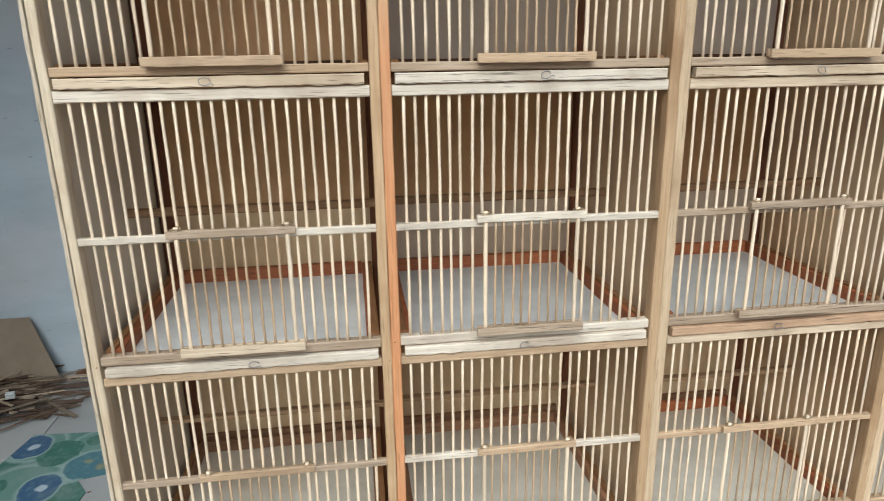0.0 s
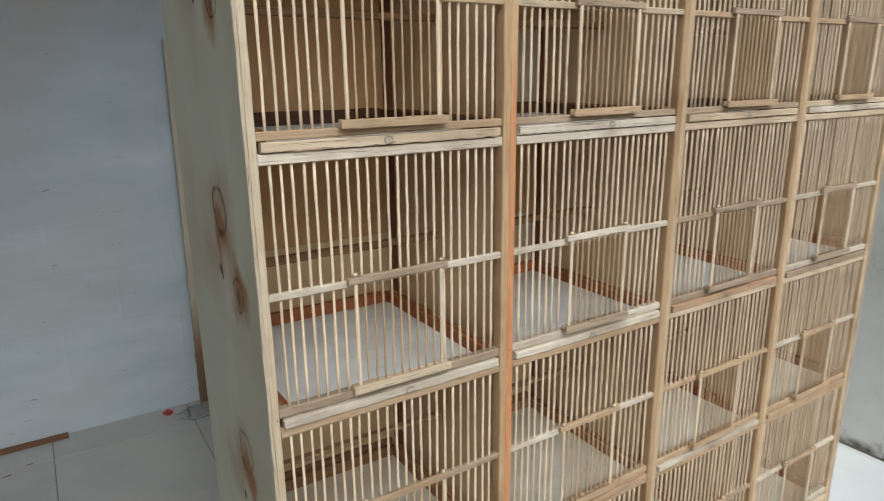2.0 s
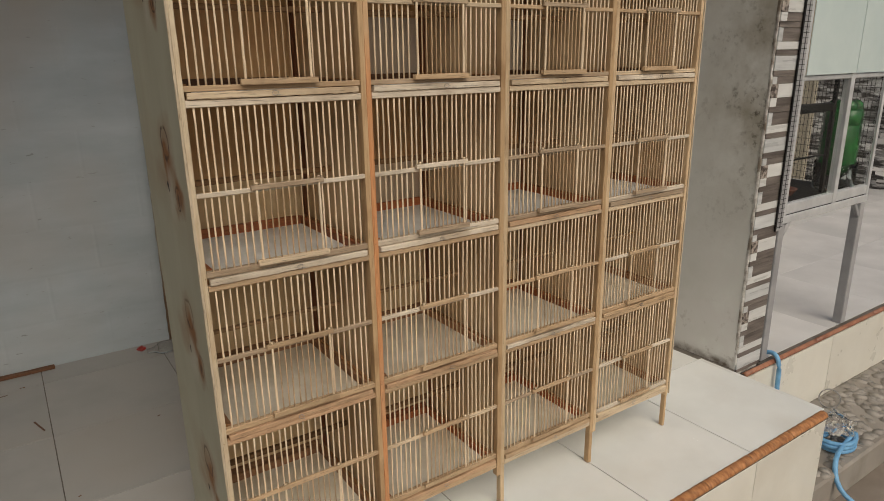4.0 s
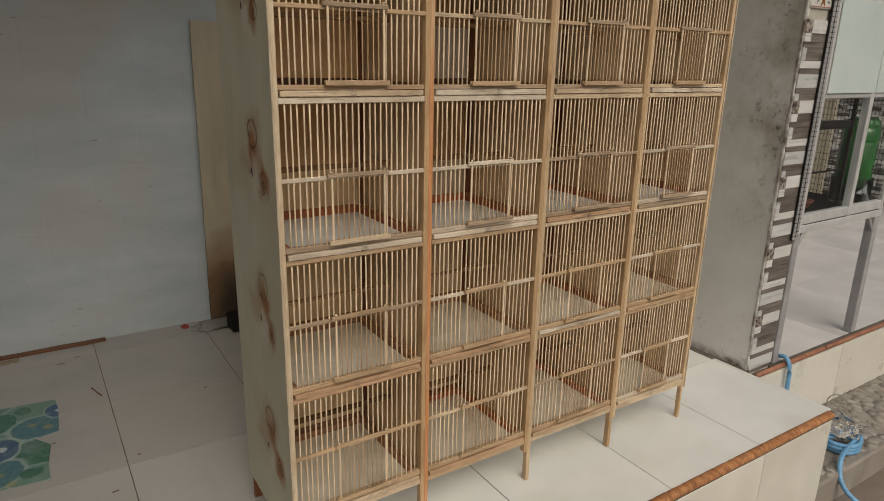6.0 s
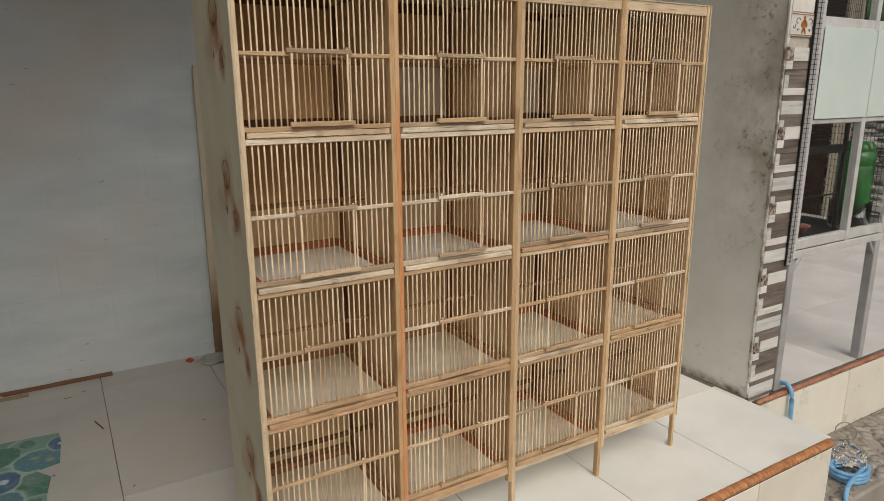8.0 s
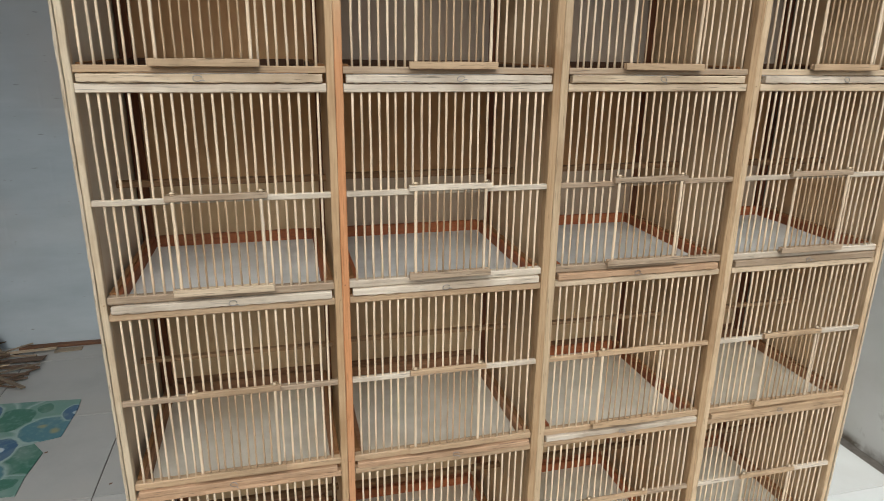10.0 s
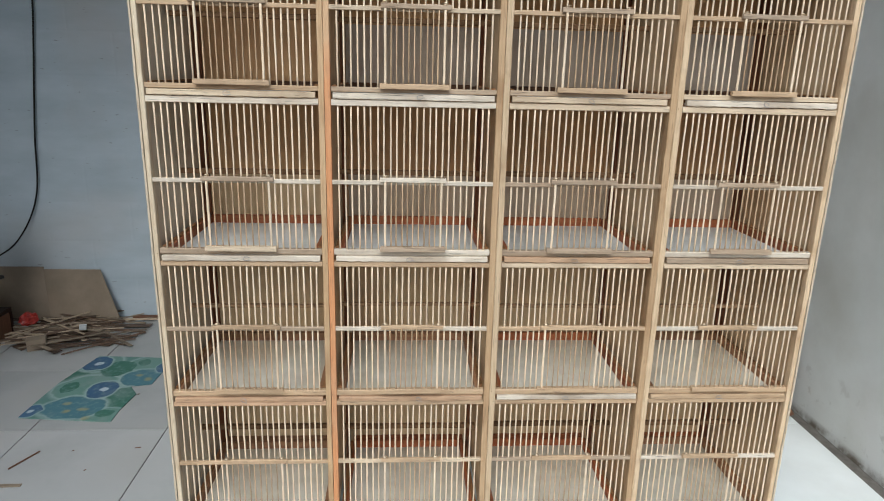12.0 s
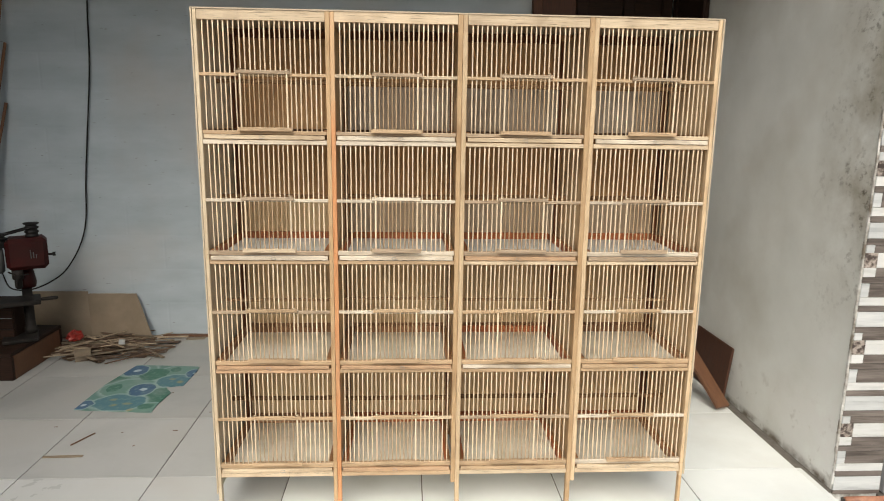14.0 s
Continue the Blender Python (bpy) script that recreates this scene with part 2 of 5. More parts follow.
grey_motor = surface("grey_motor_paint", (0.04, 0.042, 0.044), (0.09, 0.092, 0.094), size=10, rough=0.6)
cardboard = surface("cardboard", (0.165, 0.128, 0.09), (0.25, 0.20, 0.145), size=4, stain=(0.2, 0.14, 0.09), stain_size=3, rough=0.85, bump=0.1, vary=0.12)
offcut_dark = wood("dark_offcut_wood", (0.045, 0.026, 0.016), (0.13, 0.082, 0.052), "x", vary=0.4)
offcut_wood = wood("offcut_wood", (0.15, 0.105, 0.07), (0.41, 0.33, 0.235), "x", vary=0.5)
plank_brown = wood("stained_plank", (0.10, 0.042, 0.02), (0.19, 0.088, 0.042), "z", vary=0.15)
board_ply = surface("old_plywood", (0.32, 0.285, 0.215), (0.43, 0.39, 0.305), size=2.5, stretch=(3, 3, 0.7), stain=(0.18, 0.115, 0.06), stain_size=1.6, stain_amount=0.6, rough=0.75, vary=0.05)
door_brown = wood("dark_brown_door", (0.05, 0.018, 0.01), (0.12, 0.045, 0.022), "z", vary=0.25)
tan_slat = wood("tan_slat", (0.34, 0.29, 0.22), (0.52, 0.46, 0.37), "z", vary=0.3)
matte_black = surface("matte_black_board", (0.006, 0.006, 0.006), (0.014, 0.013, 0.013), size=12, rough=0.85, spec=0.1, vary=0)
# Brown wood darkened almost to black where the box and door stand in shade.
near_black_wood = wood("near_black_wood", (0.012, 0.006, 0.004), (0.034, 0.016, 0.010), "x", vary=0.2, spec=0.2)
blue_hose = surface("blue_hose", (0.10, 0.28, 0.50), (0.18, 0.42, 0.66), size=30, rough=0.4)
brown_bowl = surface("red_brown_clay", (0.10, 0.035, 0.025), (0.24, 0.10, 0.07), size=25, rough=0.6)
white_plastic = surface("white_card", (0.55, 0.55, 0.53), (0.72, 0.72, 0.70), size=15, rough=0.5)
t_white = surface("tile_piece_white", (0.60, 0.61, 0.60), (0.74, 0.75, 0.74), size=5, stretch=(1, 1, 8), rough=0.3, vary=0.08, bump=0.05)
t_light = surface("tile_piece_light_grey", (0.44, 0.46, 0.47), (0.60, 0.62, 0.62), size=5, stretch=(1, 1, 10), rough=0.3, vary=0.1, bump=0.05)
t_dark = surface("tile_piece_dark_wood", (0.075, 0.062, 0.055), (0.24, 0.21, 0.19), size=5, stretch=(1, 1, 12), rough=0.35, vary=0.15, bump=0.1)
t_square = surface("tile_piece_ornament", (0.06, 0.045, 0.04), (0.42, 0.37, 0.33), size=55, contrast=0.15, rough=0.35, vary=0.05)
t_orange = surface("tile_piece_orange", (0.26, 0.085, 0.02), (0.45, 0.18, 0.05), size=12, rough=0.35)
far_strip = surface("strip_tile", (0.035, 0.03, 0.028), (0.50, 0.49, 0.48), size=3, stretch=(1, 1, 6), contrast=0.1, rough=0.35, vary=0.6, island=True)


def glass_material(name, tint, rough=0.02, ior=1.45):
    m = bpy.data.materials.new(name)
    m.use_nodes = True
    b = m.node_tree.nodes["Principled BSDF"]
    b.inputs["Base Color"].default_value = (*tint, 1)
    b.inputs["Transmission Weight"].default_value = 1.0
    b.inputs["Roughness"].default_value = rough
    b.inputs["IOR"].default_value = ior
    return m


clear_glass = glass_material("clear_glass", (0.85, 0.88, 0.87), 0.02, 1.13)
bag_plastic = glass_material("clear_plastic_bag", (0.93, 0.93, 0.93), 0.15, 1.2)


def knotted_ply(name):
    """Pale plywood whose peeled veneer repeats the same pair of knots up the sheet: thin dark broken outlines in soft brown smears."""
    m = surface(name, (0.47, 0.462, 0.352), (0.595, 0.588, 0.472), size=3, stretch=(4, 4, 0.8), contrast=0.6, stain=(0.43, 0.35, 0.23), stain_size=4, stain_amount=0.45, rough=0.6, vary=0.0, bump=0.08)
    n, l = m.node_tree.nodes, m.node_tree.links
    tc = n.new("ShaderNodeTexCoord")

    def wobbled(scale, amount):
        w = n.new("ShaderNodeTexNoise")
        w.inputs["Scale"].default_value, w.inputs["Detail"].default_value = scale, 3
        l.new(tc.outputs["Object"], w.inputs["Vector"])
        v = n.new("ShaderNodeVectorMath")
        v.operation = "MULTIPLY_ADD"
        l.new(w.outputs["Color"], v.inputs[0])
        v.inputs[1].default_value = (amount, amount, amount)
        l.new(tc.outputs["Object"], v.inputs[2])
        return v.outputs[0], amount / 2

    def reach(field, y, z, ry, rz):
        """Distance from a knot's middle, 1 on its outline."""
        vec, o = field
        sub = n.new("ShaderNodeVectorMath")
        sub.operation = "SUBTRACT"
        l.new(vec, sub.inputs[0])
        sub.inputs[1].default_value = (o, y + o, z + o)
        mul = n.new("ShaderNodeVectorMath")
        mul.operation = "MULTIPLY"
        l.new(sub.outputs[0], mul.inputs[0])
        mul.inputs[1].default_value = (0, 1 / ry, 1 / rz)
        ln = n.new("ShaderNodeVectorMath")
        ln.operation = "LENGTH"
        l.new(mul.outputs[0], ln.inputs[0])
        return ln.outputs["Value"]

    def span(sock, a, c, lo, hi):
        q = n.new("ShaderNodeMapRange")
        q.inputs["From Min"].default_value, q.inputs["From Max"].default_value = a, c
        q.inputs["To Min"].default_value, q.inputs["To Max"].default_value = lo, hi
        l.new(sock, q.inputs["Value"])
        return q.outputs[0]

    def op(kind, a, b=None, clamp=False):
        q = n.new("ShaderNodeMath")
        q.operation, q.use_clamp = kind, clamp
        l.new(a, q.inputs[0])
        if b is not None:
            l.new(b, q.inputs[1])
        return q.outputs[0]

    def total(a, b):
        return b if a is None else op("ADD", a, b, True)
    fine_field, soft_field = wobbled(20, 0.03), wobbled(13, 0.10)
    ring, halo, pale, pin = None, None, None, None
    for k in range(4):
        dz = 0.379 - 0.3805 * k
        shift, wide, faint = ((0.0, 1.0, 1.0), (0.003, 0.95, 0.9), (-0.006, 0.9, 0.55), (-0.004, 0.92, 0.7))[k]
        for cy, cz, ry, rz, deep in ((0.147, 1.163, 0.037, 0.034, 0.62), (0.086, 1.054, 0.021, 0.024, 0.95)):
            d = reach(fine_field, cy + shift, cz + dz, ry * wide, rz * (1.9 - wide))
            off = n.new("ShaderNodeMath")
            off.operation = "SUBTRACT"
            l.new(d, off.inputs[0])
            off.inputs[1].default_value = 1.0
            ring = total(ring, span(op("ABSOLUTE", off.outputs[0]), 0.05, 0.17, faint, 0.0))
            halo = total(halo, span(reach(soft_field, cy, cz + dz - 0.01, ry, rz * 1.25), 0.7, 2.0, deep, 0.0))
        halo = total(halo, span(reach(soft_field, 0.15 + 3 * shift, 1.118 + dz, 0.026, 0.034 * (2.3 - wide * 1.3)), 0.3, 1.5, 0.85, 0.0))
        halo = total(halo, span(reach(soft_field, 0.115, 1.085 + dz + shift, 0.03, 0.03), 0.3, 1.6, 0.4, 0.0))
        halo = total(halo, span(reach(soft_field, 0.21, 1.085 + dz, 0.05, 0.03), 0.5, 1.8, 0.4, 0.0))
        ring = total(ring, span(reach(fine_field, 0.086, 1.05 + dz, 0.009, 0.012), 0.5, 1.3, 0.85, 0.0))
        ring = total(ring, span(reach(fine_field, 0.155, 1.131 + dz, 0.013, 0.009), 0.4, 1.3, 0.8, 0.0))
        pale = total(pale, span(reach(soft_field, 0.152, 1.05 + dz, 0.026, 0.045), 0.3, 1.6, 0.6, 0.0))
        pin = total(pin, span(reach(fine_field, 0.174, 1.066 + dz, 0.0055, 0.009), 0.8, 1.2, 1.0, 0.0))
    patch = n.new("ShaderNodeTexNoise")
    patch.inputs["Scale"].default_value = 34
    l.new(tc.outputs["Object"], patch.inputs["Vector"])
    ring = op("MULTIPLY", ring, span(patch.outputs["Fac"], 0.36, 0.52, 0.4, 1.0))
    b = n["Principled BSDF"]
    src = b.inputs["Base Color"].links[0].from_socket
    for fac, colour in ((halo, (0.31, 0.135, 0.042, 1)), (pale, (0.64, 0.61, 0.53, 1)), (ring, (0.07, 0.027, 0.011, 1)), (pin, (0.03, 0.018, 0.012, 1))):
        mx = n.new("ShaderNodeMix")
        mx.data_type = "RGBA"
        l.new(fac, mx.inputs["Factor"])
        l.new(src, mx.inputs[6])
        mx.inputs[7].default_value = colour
        src = mx.outputs[2]
    l.new(src, b.inputs["Base Color"])
    return m


side_ply = knotted_ply("knotted_plywood")


def foot_shading(m):
    """A brown-black smudge near the foot of the old board: shadow put into its colour."""
    n, l = m.node_tree.nodes, m.node_tree.links
    tc = n.new("ShaderNodeTexCoord")
    wob = n.new("ShaderNodeTexNoise")
    wob.inputs["Scale"].default_value, wob.inputs["Detail"].default_value = 5, 4
    l.new(tc.outputs["Object"], wob.inputs["Vector"])
    add = n.new("ShaderNodeVectorMath")
    add.operation = "MULTIPLY_ADD"
    l.new(wob.outputs["Color"], add.inputs[0])
    add.inputs[1].default_value = (0.2, 0, 0.3)
    l.new(tc.outputs["Object"], add.inputs[2])
    sub = n.new("ShaderNodeVectorMath")
    sub.operation = "SUBTRACT"
    l.new(add.outputs[0], sub.inputs[0])
    sub.inputs[1].default_value = (0.0, 0, -0.52)
    mul = n.new("ShaderNodeVectorMath")
    mul.operation = "MULTIPLY"
    l.new(sub.outputs[0], mul.inputs[0])
    mul.inputs[1].default_value = (3.0, 0, 3.2)
    ln = n.new("ShaderNodeVectorMath")
    ln.operation = "LENGTH"
    l.new(mul.outputs[0], ln.inputs[0])
    b = n["Principled BSDF"]
    src = b.inputs["Base Color"].links[0].from_socket
    for lo, hi, colour in ((1.0, 1.5, (0.16, 0.085, 0.035, 1)), (0.55, 1.05, (0.02, 0.014, 0.01, 1))):
        q = n.new("ShaderNodeMapRange")
        q.inputs["From Min"].default_value, q.inputs["From Max"].default_value = lo, hi
        q.inputs["To Min"].default_value, q.inputs["To Max"].default_value = 0.9, 0.0
        l.new(ln.outputs["Value"], q.inputs["Value"])
        mx = n.new("ShaderNodeMix")
        mx.data_type = "RGBA"
        l.new(q.outputs[0], mx.inputs["Factor"])
        l.new(src, mx.inputs[6])
        mx.inputs[7].default_value = colour
        src = mx.outputs[2]
    l.new(src, b.inputs["Base Color"])


foot_shading(board_ply)


def damp(m):
    """Black mould spots up the front edge of the plaster and rising damp with flaked pale patches near its foot."""
    n, l = m.node_tree.nodes, m.node_tree.links
    tc = n.new("ShaderNodeTexCoord")
    sep = n.new("ShaderNodeSeparateXYZ")
    l.new(tc.outputs["Object"], sep.inputs[0])
    b = n["Principled BSDF"]
    src = b.inputs["Base Color"].links[0].from_socket

    def span(sock, a, c, lo=0.0, hi=1.0):
        q = n.new("ShaderNodeMapRange")
        q.inputs["From Min"].default_value, q.inputs["From Max"].default_value = a, c
        q.inputs["To Min"].default_value, q.inputs["To Max"].default_value = lo, hi
        l.new(sock, q.inputs["Value"])
        return q.outputs[0]

    def times(a, c):
        q = n.new("ShaderNodeMath")
        q.operation = "MULTIPLY"
        l.new(a, q.inputs[0])
        l.new(c, q.inputs[1])
        return q.outputs[0]

    def spots(scale, a, c, detail=6):
        q = n.new("ShaderNodeTexNoise")
        q.inputs["Scale"].default_value, q.inputs["Detail"].default_value, q.inputs["Roughness"].default_value = scale, detail, 0.65
        l.new(tc.outputs["Object"], q.inputs["Vector"])
        return span(q.outputs["Fac"], a, c)
    y, z = sep.outputs["Y"], sep.outputs["Z"]
    edge_band = times(span(y, 0.45, 0.2), span(z, 0.5, 1.1))
    flake = times(span(y, 0.75, 0.2), span(z, 0.75, 0.25))
    layers = ((times(times(flake, spots(4, 0.42, 0.55)), spots(1.5, 0.3, 0.5)), (0.72, 0.71, 0.69, 1)),
              (times(edge_band, spots(4, 0.36, 0.66)), (0.40, 0.375, 0.315, 1)),
              (times(times(edge_band, spots(5, 0.44, 0.60)), spots(30, 0.515, 0.63, 9)), (0.14, 0.125, 0.10, 1)),
              (times(spots(14, 0.58, 0.66), span(z, 0.35, 0.05, 0.0, 0.4)), (0.26, 0.22, 0.17, 1)),
              (times(spots(9, 0.42, 0.6), span(z, 0.035, 0.008, 0.0, 0.9)), (0.15, 0.115, 0.08, 1)))
    for fac, colour in layers:
        mx = n.new("ShaderNodeMix")
        mx.data_type = "RGBA"
        l.new(fac, mx.inputs["Factor"])
        l.new(src, mx.inputs[6])
        mx.inputs[7].default_value = colour
        src = mx.outputs[2]
    l.new(src, b.inputs["Base Color"])


damp(plaster)


def scuffs(m):
    """Small dark knocks and scratches scattered over painted plaster."""
    n, l = m.node_tree.nodes, m.node_tree.links
    tc = n.new("ShaderNodeTexCoord")
    b = n["Principled BSDF"]
    src = b.inputs["Base Color"].links[0].from_socket
    for scale, stretch, lo, hi, amount in ((13, (1, 1, 3), 0.70, 0.74, 0.6), (30, (0.6, 1, 2), 0.70, 0.73, 0.5)):
        mp = n.new("ShaderNodeMapping")
        mp.inputs["Scale"].default_value = stretch
        l.new(tc.outputs["Object"], mp.inputs["Vector"])
        q = n.new("ShaderNodeTexNoise")
        q.inputs["Scale"].default_value, q.inputs["Detail"].default_value = scale, 3
        l.new(mp.outputs[0], q.inputs["Vector"])
        r = n.new("ShaderNodeMapRange")
        r.inputs["From Min"].default_value, r.inputs["From Max"].default_value, r.inputs["To Max"].default_value = lo, hi, amount
        l.new(q.outputs["Fac"], r.inputs["Value"])
        mx = n.new("ShaderNodeMix")
        mx.data_type = "RGBA"
        l.new(r.outputs[0], mx.inputs["Factor"])
        l.new(src, mx.inputs[6])
        mx.inputs[7].default_value = (0.2, 0.2, 0.195, 1)
        src = mx.outputs[2]
    l.new(src, b.inputs["Base Color"])


scuffs(wall_paint)


def courses(m, width, height, strength):
    """Adds the faint joints of a painted block wall to a material's relief."""
    n, l = m.node_tree.nodes, m.node_tree.links
    tc = n.new("ShaderNodeTexCoord")
    mp = n.new("ShaderNodeMapping")
    mp.inputs["Rotation"].default_value = (radians(90), 0, 0)
    l.new(tc.outputs["Object"], mp.inputs["Vector"])
    br = n.new("ShaderNodeTexBrick")
    br.inputs["Scale"].default_value = 1.0
    br.inputs["Brick Width"].default_value, br.inputs["Row Height"].default_value = width, height
    br.inputs["Mortar Size"].default_value, br.inputs["Mortar Smooth"].default_value = 0.012, 1.0
    l.new(mp.outputs[0], br.inputs["Vector"])
    bp = n.new("ShaderNodeBump")
    bp.inputs["Strength"].default_value, bp.inputs["Distance"].default_value = strength, 0.004
    bp.invert = True
    l.new(br.outputs["Fac"], bp.inputs["Height"])
    b = n["Principled BSDF"]
    old = b.inputs["Normal"].links[0].from_socket
    l.new(old, bp.inputs["Normal"])
    l.new(bp.outputs[0], b.inputs["Normal"])


courses(wall_paint, 0.42, 0.21, 0.14)


def mat_pattern():
    """Printed floor mat: overlapping pale-rimmed rounds, blue discs with white flowers and yellow blossoms on teal."""
    m = bpy.data.materials.new("printed_mat")
    m.use_nodes = True
    n, l = m.node_tree.nodes, m.node_tree.links
    b = n["Principled BSDF"]
    b.inputs["Roughness"].default_value = 0.55
    tc = n.new("ShaderNodeTexCoord")

    def noise_of(scale, detail=3):
        q = n.new("ShaderNodeTexNoise")
        q.inputs["Scale"].default_value, q.inputs["Detail"].default_value = scale, detail
        l.new(tc.outputs["Object"], q.inputs["Vector"])
        return q
    mv = n.new("ShaderNodeVectorMath")
    mv.operation = "MULTIPLY_ADD"
    l.new(noise_of(11).outputs["Color"], mv.inputs[0])
    mv.inputs[1].default_value = (0.045, 0.045, 0)
    l.new(tc.outputs["Object"], mv.inputs[2])

    def span(sock, a, c, lo, hi):
        q = n.new("ShaderNodeMapRange")
        q.inputs["From Min"].default_value, q.inputs["From Max"].default_value = a, c
        q.inputs["To Min"].default_value, q.inputs["To Max"].default_value = lo, hi
        l.new(sock, q.inputs["Value"])
        return q.outputs[0]

    def blend(fac, src, colour):
        mx = n.new("ShaderNodeMix")
        mx.data_type = "RGBA"
        l.new(fac, mx.inputs["Factor"])
        l.new(src, mx.inputs[6])
        mx.inputs[7].default_value = (*colour, 1)
        return mx.outputs[2]

    def reach(x, y, rx, ry):
        mp = n.new("ShaderNodeMapping")
        mp.vector_type = "TEXTURE"
        mp.inputs["Location"].default_value = (x + 0.6 + 0.0225, y - 1.1 + 0.0225, 0)
        mp.inputs["Scale"].default_value = (rx, ry, 1)
        l.new(mv.outputs[0], mp.inputs["Vector"])
        ln = n.new("ShaderNodeVectorMath")
        ln.operation = "LENGTH"
        l.new(mp.outputs[0], ln.inputs[0])
        return ln.outputs["Value"]
    rim, pale, green, teal, blue = (0.28, 0.37, 0.355), (0.13, 0.24, 0.205), (0.04, 0.14, 0.10), (0.065, 0.165, 0.205), (0.04, 0.10, 0.19)
    base = n.new("ShaderNodeRGB")
    base.outputs[0].default_value = (0.10, 0.205, 0.18, 1)
    src = base.outputs[0]
    for x, y, rx, ry, fill, edged in ((-0.85, 1.19, 0.07, 0.10, green, 0), (-0.74, 1.09, 0.14, 0.115, pale, 1), (-0.56, 1.33, 0.10, 0.085, pale, 1), (-0.79, 1.33, 0.095, 0.10, pale, 1), (-0.689, 1.267, 0.072, 0.085, green, 0),
                                      (-0.564, 0.993, 0.075, 0.10, green, 1), (-0.58, 0.86, 0.08, 0.06, pale, 1), (-0.72, 0.92, 0.125, 0.095, teal, 1), (-0.55, 1.18, 0.095, 0.085, teal, 1), (-0.87, 0.895, 0.045, 0.055, blue, 1),
                                      (-0.674, 1.073, 0.066, 0.075, blue, 1), (-0.80, 1.325, 0.062, 0.08, blue, 1), (-0.49, 1.28, 0.04, 0.06, blue, 1), (-0.815, 1.095, 0.034, 0.05, green, 0), (-0.60, 1.335, 0.03, 0.04, green, 0), (-0.58, 0.875, 0.04, 0.03, green, 0)):
        d = reach(x, y, rx, ry)
        if edged:
            src = blend(span(d, 1.0, 1.16, 0.9, 0.0), src, rim)
        src = blend(span(d, 0.92, 0.99, 1.0, 0.0), src, fill)
        if fill == blue:
            src = blend(span(reach(x + 0.005, y, rx * 0.3, ry * 0.25), 0.7, 1.1, 0.8, 0.0), src, (0.5, 0.58, 0.62))
    for x, y in ((-0.76, 0.945), (-0.68, 0.905), (-0.735, 0.885), (-0.57, 1.20), (-0.52, 1.165), (-0.64, 0.84)):
        src = blend(span(reach(x, y, 0.021, 0.017), 0.4, 1.1, 0.6, 0.0), src, (0.36, 0.29, 0.10))
    src = blend(span(noise_of(45, 5).outputs["Fac"], 0.5, 0.68, 0.0, 0.45), src, (0.17, 0.26, 0.245))
    src = blend(span(noise_of(7, 4).outputs["Fac"], 0.52, 0.7, 0.0, 0.45), src, (0.25, 0.30, 0.29))
    l.new(src, b.inputs["Base Color"])
    return m


printed_mat = mat_pattern()

# ---- building helpers ----
rng = random.Random(7)
ORIGIN = {}


def thing(name, at, label, category, group="", kind=""):
    """An empty that stands for a whole thing, at its base."""
    ob = new(name)
    ob.location = at
    ob.empty_display_size = 0.05
    ORIGIN[ob] = Vector(at)
    return tagged(ob, label, category, group, kind)


def mesh_of(bm, name, material, smooth=False):
    me = bpy.data.meshes.new(name)
    bmesh.ops.recalc_face_normals(bm, faces=bm.faces)
    bm.to_mesh(me)
    bm.free()
    me.materials.append(material)
    if smooth:
        me.shade_smooth()
    return me


def put(name, me, parent=None, at=(0, 0, 0), turn=None, label=""):
    """One object on the mesh me, at a place in the world, under parent."""
    ob = new(name, me)
    base = ORIGIN[parent] if parent is not None else Vector((0, 0, 0))
    ob.parent = parent
    m = Matrix.Translation(Vector(at) - base)
    ob.matrix_basis = m @ turn if turn is not None else m
    ORIGIN[ob] = Vector(at)
    return tagged(ob, label)


def part(name, bm, material, parent, label="", at=(0, 0, 0), smooth=False):
    return put(name, mesh_of(bm, name, material, smooth), parent, at, None, label)


def box(x0, x1, y0, y1, z0, z1, bevel=0.0, bm=None):
    b = bmesh.new()
    bmesh.ops.create_cube(b, size=1)
    for v in b.verts:
        v.co = Vector((x0 + (v.co.x + 0.5) * (x1 - x0), y0 + (v.co.y + 0.5) * (y1 - y0), z0 + (v.co.z + 0.5) * (z1 - z0)))
    if bevel:
        bmesh.ops.bevel(b, geom=b.edges[:], offset=bevel, segments=1, affect="EDGES")
    if bm is None:
        return b
    tmp = bpy.data.meshes.new("tmp")
    b.to_mesh(tmp)
    b.free()
    bm.from_mesh(tmp)
    bpy.data.meshes.remove(tmp)
    return bm


